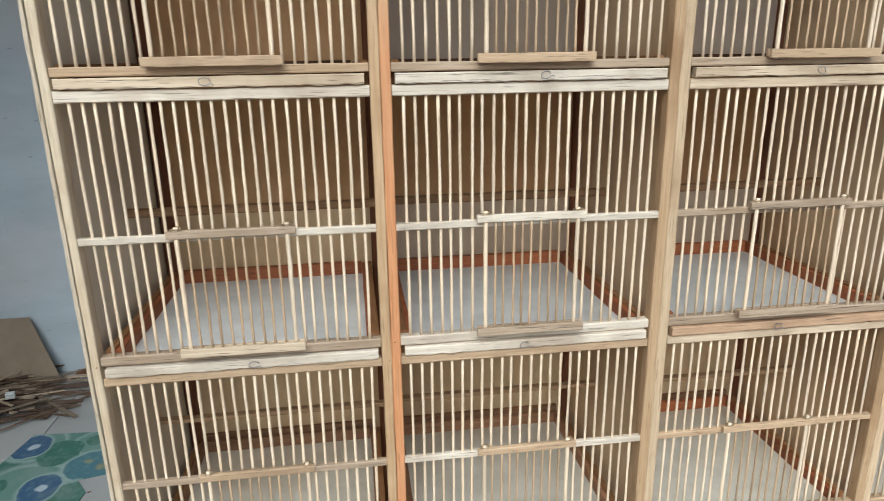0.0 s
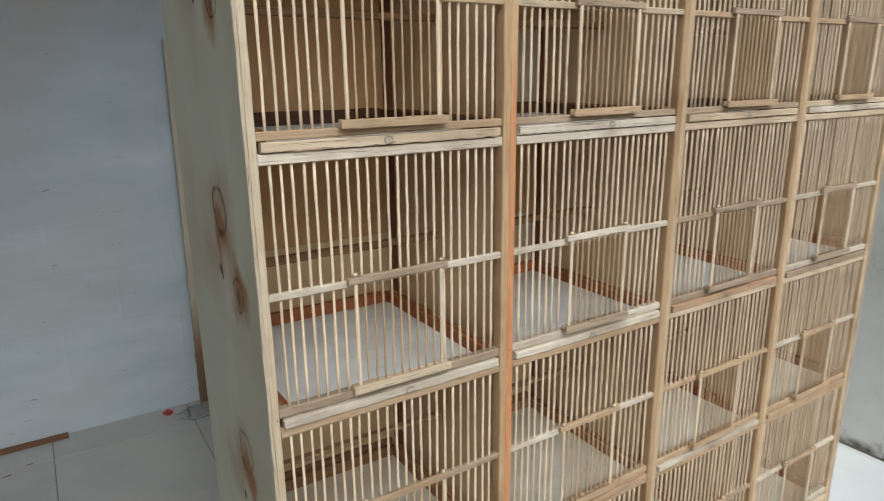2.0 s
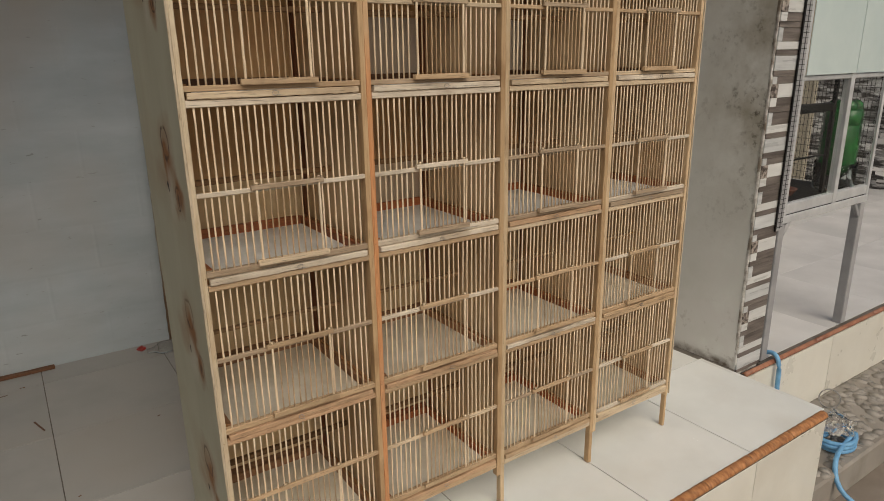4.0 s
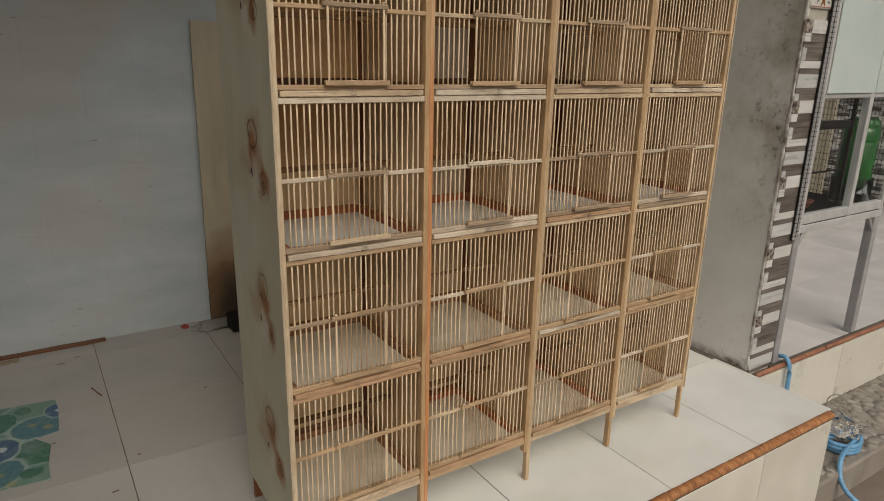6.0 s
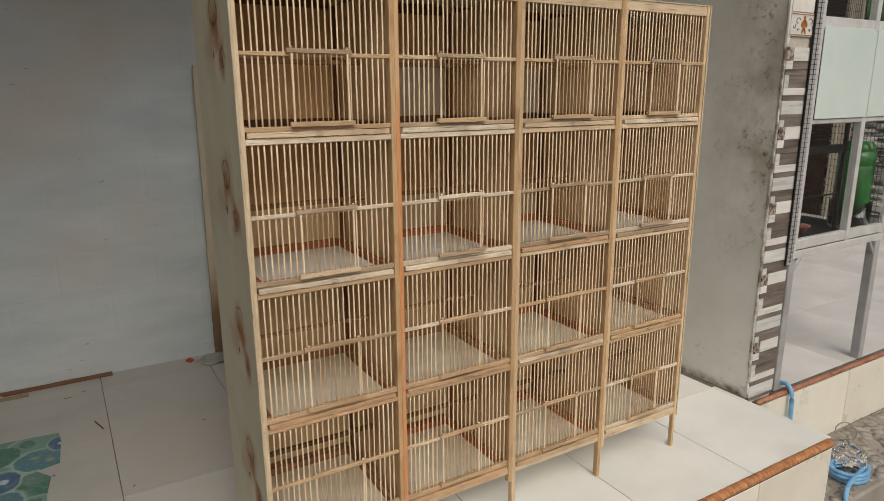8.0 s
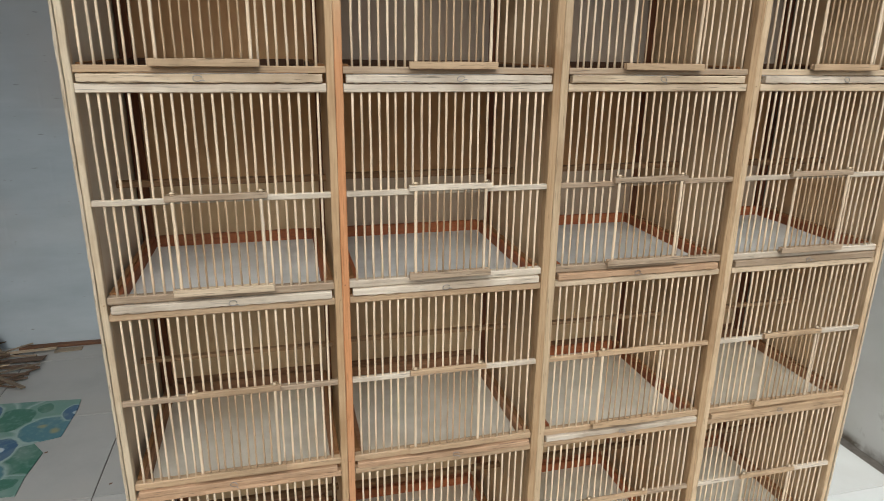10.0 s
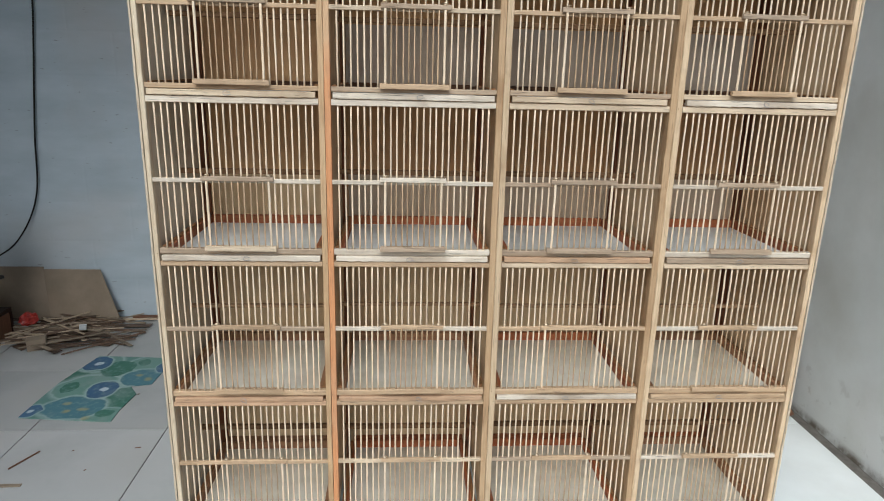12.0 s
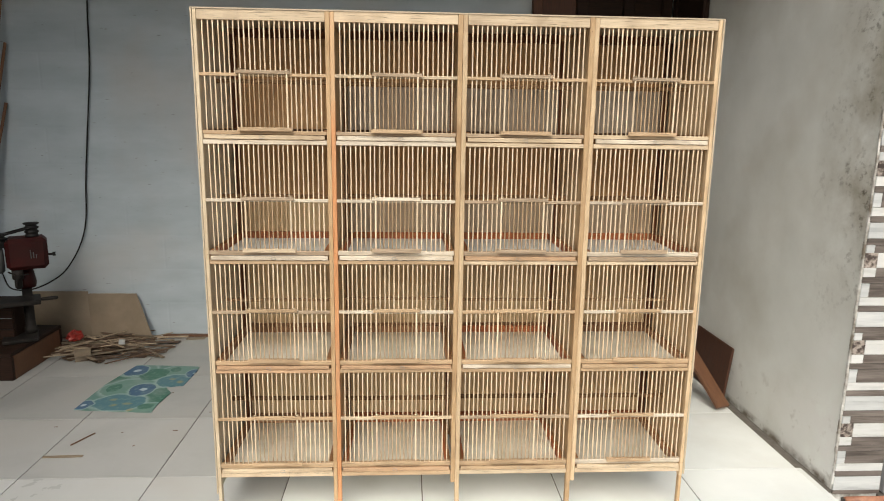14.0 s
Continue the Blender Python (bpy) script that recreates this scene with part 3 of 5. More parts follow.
def stick(length, a, b, axis="x", seg=8, chamfer=0.12, rough=0.0006, sides=8, seed=0, ragged=0.0):
    """A sawn stick centred on its middle: chamfered section a by b, edges a little uneven. axis x: a deep (y), b high (z); axis z: a wide (x), b deep (y);
    axis y: a wide (x), b high (z)."""
    r = random.Random(seed)
    bm = bmesh.new()
    c = chamfer * min(a, b)
    if sides == 8:
        sec = [(-a / 2 + c, -b / 2), (a / 2 - c, -b / 2), (a / 2, -b / 2 + c), (a / 2, b / 2 - c), (a / 2 - c, b / 2), (-a / 2 + c, b / 2), (-a / 2, b / 2 - c), (-a / 2, -b / 2 + c)]
    else:
        sec = [(a / 2 * math.cos(2 * math.pi * i / sides), b / 2 * math.sin(2 * math.pi * i / sides)) for i in range(sides)]
    rings = []
    for i in range(seg + 1):
        t = -length / 2 + length * i / seg
        du, dv = r.uniform(-rough, rough), r.uniform(-rough, rough)
        ring = []
        for u, v in sec:
            u2 = u + du * 0.5 + r.uniform(-rough, rough) * 0.6
            v2 = v + dv * 0.5 + r.uniform(-rough, rough) * 0.6
            if ragged and v < 0:
                v2 += r.uniform(-0.3, 1.0) * ragged * (1.0 if u < 0 else 0.4)
            co = {"x": (t, u2, v2), "y": (u2, t, v2), "z": (u2, v2, t)}[axis]
            ring.append(bm.verts.new(co))
        rings.append(ring)
    k = len(sec)
    for i in range(seg):
        for j in range(k):
            bm.faces.new((rings[i][j], rings[i][(j + 1) % k], rings[i + 1][(j + 1) % k], rings[i + 1][j]))
    bm.faces.new(rings[0])
    bm.faces.new(rings[-1])
    return bm


def tube(points, radius, sides=8, closed=False):
    """A round tube along points."""
    bm = bmesh.new()
    pts = [Vector(p) for p in points]
    n = len(pts)
    rings = []
    up = Vector((0.0, 0.13, 1.0))
    for i, p in enumerate(pts):
        d = (pts[(i + 1) % n] - pts[i - 1]) if closed else (pts[min(i + 1, n - 1)] - pts[max(i - 1, 0)])
        d.normalize()
        s = d.cross(up)
        if s.length < 1e-3:
            s = d.cross(Vector((1, 0, 0)))
        s.normalize()
        w = s.cross(d)
        rings.append([bm.verts.new(p + radius * (math.cos(2 * math.pi * j / sides) * s + math.sin(2 * math.pi * j / sides) * w)) for j in range(sides)])
    for i in range(n if closed else n - 1):
        a, b = rings[i], rings[(i + 1) % n]
        for j in range(sides):
            bm.faces.new((a[j], a[(j + 1) % sides], b[(j + 1) % sides], b[j]))
    if not closed:
        bm.faces.new(rings[0])
        bm.faces.new(rings[-1])
    return bm


def smooth_line(points, n):
    """Catmull-Rom through points."""
    p = [Vector(q) for q in points]
    p = [2 * p[0] - p[1]] + p + [2 * p[-1] - p[-2]]
    out = []
    for i in range(1, len(p) - 2):
        for k in range(n):
            t = k / n
            out.append(0.5 * (2 * p[i] + (p[i + 1] - p[i - 1]) * t + (2 * p[i - 1] - 5 * p[i] + 4 * p[i + 1] - p[i + 2]) * t * t + (3 * p[i] - p[i - 1] - 3 * p[i + 1] + p[i + 2]) * t ** 3))
    out.append(p[-2])
    return out


def lathe(profile, sides=20, at=(0, 0, 0), axis="z"):
    """A turned solid: profile of (radius, height)."""
    bm = bmesh.new()
    rings = []
    for r, h in profile:
        ring = []
        for j in range(sides):
            a = 2 * math.pi * j / sides
            c = {"z": (r * math.cos(a), r * math.sin(a), h), "x": (h, r * math.cos(a), r * math.sin(a)), "y": (r * math.cos(a), h, r * math.sin(a))}[axis]
            ring.append(bm.verts.new(Vector(c) + Vector(at)))
        rings.append(ring)
    for a, b in zip(rings, rings[1:]):
        for j in range(sides):
            bm.faces.new((a[j], a[(j + 1) % sides], b[(j + 1) % sides], b[j]))
    bm.faces.new(rings[0])
    bm.faces.new(rings[-1])
    return bm

# ---- setting ----
X_L, X_R, Y_B, Y_F, Z_C = -1.98, 2.2, 1.93, -0.313, 2.85


def structure(name, bm, material, label, category, at=(0, 0, 0)):
    ob = put(name, mesh_of(bm, name, material), None, at)
    return tagged(ob, label, category, "", "structure")


ground_bm = bmesh.new()
g = [ground_bm.verts.new(v) for v in ((-300, -300, 0), (300, -300, 0), (300, 300, 0), (-300, 300, 0))]
ground_bm.faces.new(g)
structure("ground", ground_bm, concrete, "brown-grey worn concrete ground below the raised floor", "ground", (0, 0, -0.52))
floor = structure("floor", box(2.1535, X_R, 0.11, Y_B, -0.52, -0.004, 0, box(X_L, 2.153, Y_F + 0.012, Y_B, -0.52, -0.004)), grout, "raised floor of glossy off-white square tiles with dark joints", "floor")
wall_back = structure("wall_back", box(X_L - 0.15, X_R + 0.18, Y_B, Y_B + 0.15, -0.3, 3.2), wall_paint, "pale blue-grey painted block wall with scuffs", "wall")
# Unseen wall, added and kept dark to hold light off the left corner.
wall_left = structure("wall_left", box(X_L - 0.15, X_L, -3.0, Y_B, -0.52, Z_C + 0.3), dark_plaster, "unseen dark side wall added to shade the left corner", "wall")
wall_right = structure("wall_right", box(X_R, X_R + 0.18, 0.11, Y_B, -0.3, 3.2, 0.004), plaster, "rough grey cement plaster wall with damp stains", "wall")
structure("ceiling", box(X_L + 0.001, X_R - 0.001, -0.25, Y_B + 0.15, Z_C + 0.001, Z_C + 0.12), ceiling_paint, "plain grey ceiling over the workshop", "ceiling")

# rounded terracotta nosing along the front edge, in short lengths, and the tiled riser under it
corner = stick(3.0, 0.016, 0.016, "z", 90, 0.25, 0.0022, 8, 31)
put("corner_bead", mesh_of(corner, "corner_bead", plaster), wall_right, (X_R + 0.006, 0.1125, 1.52), None, "chipped plaster corner")
nose = structure("step_nosing", box(X_L, 2.146, Y_F + 0.006, Y_F + 0.03, -0.03, -0.012), grout, "glazed brown terracotta nosing along the step edge", "step edge")


def nosing_piece(length, seed):
    r = random.Random(seed)
    bm = bmesh.new()
    rings = []
    nseg = max(3, int(length / 0.012))
    prof = [(0.030, -0.010), (0.030, 0.001), (0.026, 0.004), (0.018, 0.005), (0.008, 0.003), (0.001, -0.003), (-0.0015, -0.010), (0.001, -0.016), (0.008, -0.020)]
    for i in range(nseg + 1):
        x = -length / 2 + length * i / nseg
        k = r.uniform(-0.0011, 0.0011)
        rings.append([bm.verts.new((x, y - (k if y < 0.02 else 0), z + (k if z > -0.01 else 0))) for y, z in prof])
    m = len(prof)
    for a, b in zip(rings, rings[1:]):
        for j in range(m):
            bm.faces.new((a[j], a[(j + 1) % m], b[(j + 1) % m], b[j]))
    bm.faces.new(rings[0])
    bm.faces.new(rings[-1])
    return mesh_of(bm, "nosing_piece", terracotta, True)


piece_me = nosing_piece(0.246, 3)
x = 2.146 - 0.124
while x > X_L + 0.1:
    put("nosing_piece", piece_me, nose, (x, Y_F, 0.0))
    x -= 0.249

# neighbouring veranda: floor, edge, riser, walls
veranda = structure("veranda_floor", box(X_R + 0.181, 7.0, 0.085, 3.4, -0.52, -0.026), grout, "glossy pale grey tiled veranda floor", "floor")
edge = structure("veranda_edge", box(X_R + 0.04, 7.0, 0.085, 0.105, -0.045, -0.03), grout, "dull red terracotta edging along the veranda", "step edge")
structure("veranda_wall_back", box(X_R + 0.18, 7.0, 3.4, 3.55, -0.3, 3.2), ceiling_paint, "plain grey wall behind the veranda", "wall")
far = structure("veranda_wall_end", box(7.0, 7.15, -0.6, 3.55, -0.3, 3.2), ceiling_paint, "grey wall with brown and white strip tiles", "wall")
ledge = structure("pebble_ledge", box(X_R - 0.05, 7.0, -0.29, 0.084, -0.52, -0.372, 0.01), ledge_cement, "pebble-washed concrete ledge below the veranda", "ledge")

# ---- the cage rack ----
RACK_W, RACK_D = 1.584, 0.395
rack = thing("cage_rack", (RACK_W / 2, RACK_D / 2, 0), "four by four rack of pale wooden cages with bamboo bars", "cage rack")
POST = [(0.0056, 0.017), (0.386, 0.413), (0.778, 0.808), (1.173, 1.203), (1.566, 1.5784)]
CELL_X = [(POST[i][1], POST[i + 1][0]) for i in range(4)]
BASE = [1.237, 0.868, 0.508, 0.143]
LAYERS = [(0.0135, 0.0155, 0.012), (0.012, 0.0155, 0.0145), (0.012, 0.014, 0.0145), (0.016, 0.015, 0.0165)]
CEIL = [1.592, 1.237, 0.868, 0.508]
# tones of upper rail, tray front, lower rail and middle rail in each row, column by column
TONE = [["tpwt", "gwwp", "gppt", "pwpt"], ["gwtw", "wwtw", "gopg", "wgpw"], ["toog", "totw", "twtt", "tttw"], ["tppt", "totp", "ttpg", "wppw"]]
DOOR_X = [(0.124, 0.283), (0.521, 0.671), (0.912, 1.067), (1.309, 1.457)]

# posts: two strips side by side between columns, one at each end
k = 0
for i, (x0, x1) in enumerate(POST):
    strips = [(x0, x1)] if i in (0, 4) else [(x0, (x0 + x1) / 2), ((x0 + x1) / 2, x1)]
    for s, (u0, u1) in enumerate(strips):
        orange = i == 1 and s == 1
        legged = i in (0, 4) or s == (0 if i == 3 else 1) or i == 1
        low = 0.128 if i == 4 else (0.002 if legged else 0.115)
        k += 1
        w = u1 - u0 - 0.0006
        me = mesh_of(stick(1.6225 - low, w, 0.02, "z", 40, 0.1, 0.0006, 8, 100 + k), "post", post_orange if orange else (post_cream if i == 0 else (post_pale if i == 4 or s else post_wood)))
        put("post", me, rack, ((u0 + u1) / 2, 0.008 + (0.0012 if s else 0), (1.6225 + low) / 2), None, "orange-stained wooden post" if orange else "")
put("leg", mesh_of(stick(0.126, 0.0105, 0.017, "z", 6, 0.1, 0.0005, 8, 88), "leg", post_wood), rack, (1.5722, 0.009, 0.065))
# nail heads where rails meet the posts
nail_me = mesh_of(lathe([(0.0010, 0), (0.0011, -0.0004), (0.0007, -0.0008)], 7, (0, 0, 0), "y"), "nail", perch_wood)
r = random.Random(3)
for i, (x0, x1) in enumerate(POST):
    for b in BASE + [1.575]:
        for dz in (0.006, 0.034):
            if (b > 1.5 and dz > 0.01) or r.random() < 0.6:
                continue
            w = x1 - x0
            put("nail", nail_me, rack, (x0 + w * (r.uniform(0.2, 0.45) if r.random() < 0.5 else r.uniform(0.6, 0.85)), -0.0022, b + dz + r.uniform(-0.004, 0.004)))
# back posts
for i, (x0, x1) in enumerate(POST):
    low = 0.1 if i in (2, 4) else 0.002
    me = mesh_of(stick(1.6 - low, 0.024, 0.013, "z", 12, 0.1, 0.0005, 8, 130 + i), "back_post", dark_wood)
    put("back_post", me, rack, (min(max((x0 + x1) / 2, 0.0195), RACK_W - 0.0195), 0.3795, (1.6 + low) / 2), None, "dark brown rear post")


def sheet(w, h, axis, seed, ragged=0.0015, thick=0.004):
    """A plywood sheet with a slightly ragged rim; axis: the way it faces."""
    r = random.Random(seed)
    bm = bmesh.new()
    rim = []
    n = 24
    for i in range(n):
        rim.append((-w / 2 + w * i / n, -h / 2))
    for i in range(n * 2):
        rim.append((w / 2, -h / 2 + h * i / (n * 2)))
    for i in range(n):
        rim.append((w / 2 - w * i / n, h / 2))
    for i in range(n * 2):
        rim.append((-w / 2, h / 2 - h * i / (n * 2)))
    rim = [(u + r.uniform(-ragged, ragged) * 0.5, v + r.uniform(-ragged, ragged) * 0.5) for u, v in rim]
    conv = {"x": lambda u, v, t: (t, u, v), "y": lambda u, v, t: (u, t, v), "z": lambda u, v, t: (u, v, t)}[axis]
    f = [bm.verts.new(conv(u, v, -thick / 2)) for u, v in rim]
    b = [bm.verts.new(conv(u, v, thick / 2)) for u, v in rim]
    bm.faces.new(f)
    bm.faces.new(b)
    for i in range(len(rim)):
        j = (i + 1) % len(rim)
        bm.faces.new((f[i], f[j], b[j], b[i]))
    return bm


for name, x, sd in (("side_panel", 0.0033, 1), ("side_panel", RACK_W - 0.0033, 2)):
    low = 0.088 if sd == 1 else 0.135
    bm = sheet(RACK_D, 1.627 - low, "x", sd)
    bmesh.ops.translate(bm, verts=bm.verts, vec=(0, RACK_D / 2 - 0.001, (1.627 + low) / 2))
    part(name, bm, side_ply, rack, "pale knotty plywood side panel", (x, 0, 0))
    put("panel_edge", mesh_of(stick(1.626 - low, 0.0046, 0.003, "z", 60, 0.2, 0.0006, 8, 20 + sd), "panel_edge", ply_edge), rack, (x, -0.0035, (1.626 + low) / 2))
for i in (1, 2, 3):
    part("divider", sheet(0.345, 1.46, "x", 5 + i, 0.0005, 0.003), inner_ply, rack, "", ((POST[i][0] + POST[i][1]) / 2, 0.192, 0.87))
for x in (0.0066, RACK_W - 0.0066):
    part("lining_panel", sheet(0.345, 1.46, "x", 15, 0.0004, 0.0016), lining_ply if x < 1 else inner_ply, rack, "", (x + (0.0003 if x < 1 else -0.0003), 0.192, 0.87))
part("back_panel", sheet(RACK_W - 0.012, 1.515, "y", 11, 0.002, 0.004), back_ply, rack, "brown plywood back panel", (RACK_W / 2, 0.3885, 0.8675))
part("back_panel", sheet(RACK_W - 0.016, 0.71, "y", 14, 0.001, 0.0018), back_pale, rack, "paler plywood on the lower back", (RACK_W / 2, 0.3854, 0.506))
part("back_board", sheet(1.16, 0.175, "y", 13, 0.001, 0.003), pale_board, rack, "pale grey board low on the back", (0.995, 0.384, 1.345))
# Paler sheets added for the light the trays bounce onto the lower back.
part("back_board", sheet(1.155, 0.166, "y", 17, 0.001, 0.003), back_grey, rack, "pale grey-brown sheet added where tray bounce brightens the back", (0.995, 0.3845, 0.945))
part("back_board", sheet(0.37, 0.166, "y", 18, 0.001, 0.003), back_pale, rack, "pale tan sheet added where tray bounce brightens the back", (0.204, 0.3845, 0.945))
part("top_panel", sheet(RACK_W - 0.0112, RACK_D - 0.002, "z", 12, 0.0015, 0.004), ply_edge, rack, "", (RACK_W / 2, RACK_D / 2 - 0.0025, 1.6253))
for x0, x1 in [(c0, c1) for c0, c1 in CELL_X]:
    put("top_rail", mesh_of(stick(x1 - x0 - 0.001, 0.014, 0.03, "x", 14, 0.08, 0.0005, 8, int(x0 * 977)), "top_rail", rail_wood["p"]), rack, ((x0 + x1) / 2, 0.008, 1.6085))
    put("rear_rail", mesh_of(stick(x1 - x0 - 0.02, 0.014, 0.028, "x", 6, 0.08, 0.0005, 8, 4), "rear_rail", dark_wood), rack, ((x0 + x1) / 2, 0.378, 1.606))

BAR_R = 0.0021
bar_meshes = {}


def bar_mesh(length, kind, variant, radius=BAR_R):
    key = (round(length, 4), kind, variant)
    skin = bamboo_tan if kind == "door_bar" else bamboo
    if key not in bar_meshes:
        bar_meshes[key] = mesh_of(stick(length, 2 * radius, 2 * radius, "z", 9, 0, 0.0006, 6, 1000 + variant * 17 + int(length * 1e4)), kind, skin, True)
    return bar_meshes[key]


def wire_loop(r, wire, seed):
    rr = random.Random(seed)
    pts = [Vector((r * 1.5 * math.cos(a) + rr.uniform(-1, 1) * 0.0008, -0.002 - 0.002 * math.sin(a * 0.5), r * math.sin(a))) for a in [i * 0.55 for i in range(10)]]
    pts += [Vector((r * 1.6, -0.003, -r * 0.6)), Vector((r * 2.3, -0.004, -r * 1.0))]
    return tube(pts, wire, 5)


loop_mesh = [mesh_of(wire_loop(0.0045, 0.0007, s), "wire_pull", wire_metal, True) for s in range(3)]
tie_mesh = mesh_of(tube([Vector((0.0068 * math.cos(a), 0.0046 * math.sin(a), 0.0005 * a)) for a in [i * 0.6 for i in range(14)]], 0.0009, 5), "wire_tie", tie_metal, True)


def cell(row, col):
    x0, x1 = CELL_X[col]
    b, top = BASE[row], CEIL[row]
    xm, w = (x0 + x1) / 2, x1 - x0
    lo, tr, up = LAYERS[row]
    tone = TONE[row][col]
    seed = row * 10 + col
    r = random.Random(seed + 50)
    z_up = b + lo + tr + up
    dz = lambda: r.uniform(-0.0012, 0.0012)
    put("lower_rail", mesh_of(stick(w - 0.0008, 0.015, lo, "x", 14, 0.1, 0.0005, 8, seed), "lower_rail", rail_wood[tone[2]]), rack, (xm, 0.0075, b + lo / 2))
    put("upper_rail", mesh_of(stick(w - 0.0008, 0.015, up - 0.001, "x", 14, 0.12, 0.0005, 8, seed + 200), "upper_rail", rail_wood[tone[0]]), rack, (xm, 0.0095, z_up - up / 2))
    # sliding tray
    tray_trim = tray_dark if row == 0 else (red_wood if (row, col) in ((1, 0), (1, 1), (1, 2), (1, 3), (2, 2), (3, 1), (3, 2)) else brown_strip)
    tray = part("tray", sheet(w - 0.02, 0.352, "z", seed, 0.0004, 0.004), tray_board if row < 2 else tray_beige, rack, "pull-out tray with a pale board floor", (xm, 0.192, b + 0.019))
    put("tray_front", mesh_of(stick(w - 0.008 - r.uniform(0, 0.006), 0.012, tr - 0.0022, "x", 46, 0.1, 0.0003, 8, seed + 300, 0.0016), "tray_front", rail_wood[tone[1]]), tray, (xm + r.uniform(-0.002, 0.002), 0.0025, b + lo + tr / 2 + dz() * 0.3))
    for sx in (x0 + 0.0145, x1 - 0.0145):
        put("tray_side", mesh_of(stick(0.345, 0.009, 0.022, "y", 8, 0.1, 0.0006, 8, seed + 5), "tray_side", tray_trim), tray, (sx, 0.195, b + 0.030))
    put("tray_back", mesh_of(stick(w - 0.04, 0.010, 0.024, "x", 10, 0.1, 0.0008, 8, seed + 7), "tray_back", tray_trim), tray, (xm, 0.362, b + 0.0325))
    put("wire_pull", loop_mesh[seed % 3], tray, (xm + r.uniform(-0.02, 0.02), -0.0045, b + lo + tr * 0.55), Euler((0, r.uniform(-0.5, 0.5), 0)).to_matrix().to_4x4())
    # runners along the sides and the back
    for sx in (x0 + 0.006, x1 - 0.006):
        put("runner", mesh_of(stick(0.34, 0.010, 0.036, "y", 6, 0.1, 0.0006, 8, seed + 9), "runner", brown_wood), rack, (sx, 0.19, b + 0.026))
    if row >= 2:
        put("rear_rail", mesh_of(stick(w - 0.02, 0.010, 0.045, "x", 8, 0.1, 0.0006, 8, seed + 11), "rear_rail", red_wood if row == 3 and col > 0 else brown_strip), rack, (xm, 0.379, b + 0.028))
    # perch
    pm = perch_light if row == 2 else perch_wood
    ph = 0.008 if row == 2 else 0.0125
    put("perch", mesh_of(stick(w + 0.012, 0.014, ph, "x", 10, 0.15, 0.0009, 8, seed + 13), "perch", pm), rack, (xm, 0.198, b + 0.193 + r.uniform(-0.003, 0.003)))
    # grille
    zm = {0: 1.4405, 1: 1.0675, 2: 0.7115, 3: 0.3485}[row]
    grille = part("front_grille", stick(w + 0.002, 0.009, 0.0095, "x", 16, 0.12, 0.0006, 8, seed + 15), rail_wood[tone[3]], rack, "", (xm, 0.005, zm))
    d0, d1 = DOOR_X[col]
    n = 24
    for i in range(n):
        bx = x0 + (i + 1) * (w / (n + 1)) + r.uniform(-0.0011, 0.0011)
        in_door = d0 + 0.006 < bx < d1 - 0.006
        z0 = zm - 0.002 if in_door else z_up - 0.006
        z1 = top + 0.006
        lean = Euler((r.uniform(-0.003, 0.003), r.uniform(-0.006, 0.006), r.uniform(0, 6.28))).to_matrix().to_4x4()
        at = (bx, 0.006 + r.uniform(-0.0006, 0.0006), (z0 + z1) / 2)
        put("bar", bar_mesh(z1 - z0, "bar", i % 4), grille, at, lean)
    # sliding door
    zt, zb = zm + 0.0065 + dz(), z_up + 0.0035 + dz()
    dm = (d0 + d1) / 2
    shift = r.uniform(-0.002, 0.002)
    tilt = Euler((0, r.uniform(-0.006, 0.006), 0)).to_matrix().to_4x4()
    dtone = "w" if (row, col) == (1, 1) else ("t" if row > 1 else "g")
    door = part("cage_door", stick(d1 - d0, 0.008, 0.0105, "x", 8, 0.14, 0.0006, 8, seed + 21), rail_wood[dtone], rack, "small sliding door of bamboo bars", (dm + shift, -0.004, zt))
    strip_wood = rail_wood["p" if (row, col) == (1, 0) else ("t" if row != 1 else "g")]
    put("bottom_strip", mesh_of(stick(d1 - d0 + 0.002, 0.0045, 0.0115, "x", 10, 0.14, 0.0005, 8, seed + 23), "bottom_strip", strip_wood), door, (dm, -0.0105, zb), tilt)
    put("bottom_strip", mesh_of(stick(d1 - d0 - 0.001, 0.0035, 0.0095, "x", 10, 0.14, 0.0005, 8, seed + 25), "bottom_strip", strip_wood), door, (dm, -0.0005, zb + 0.001), tilt)
    for sx in (d0 + 0.011, d1 - 0.011):
        put("thick_bar", bar_mesh(zt - zb + 0.016, "thick_bar", seed % 3, 0.003), door, (sx, -0.0045, (zt + zb) / 2 + 0.002))
        put("wire_tie", tie_mesh, door, (sx, -0.0045, zt + 0.0056))
    nb = 9
    for i in range(nb):
        bx = d0 + 0.011 + (d1 - d0 - 0.022) * (i + 1) / (nb + 1) + r.uniform(-0.001, 0.001)
        put("door_bar", bar_mesh(zt - zb, "door_bar", i % 3, 0.0017), door, (bx, -0.0045, (zt + zb) / 2))


for row in range(4):
    for col in range(4):
        cell(row, col)

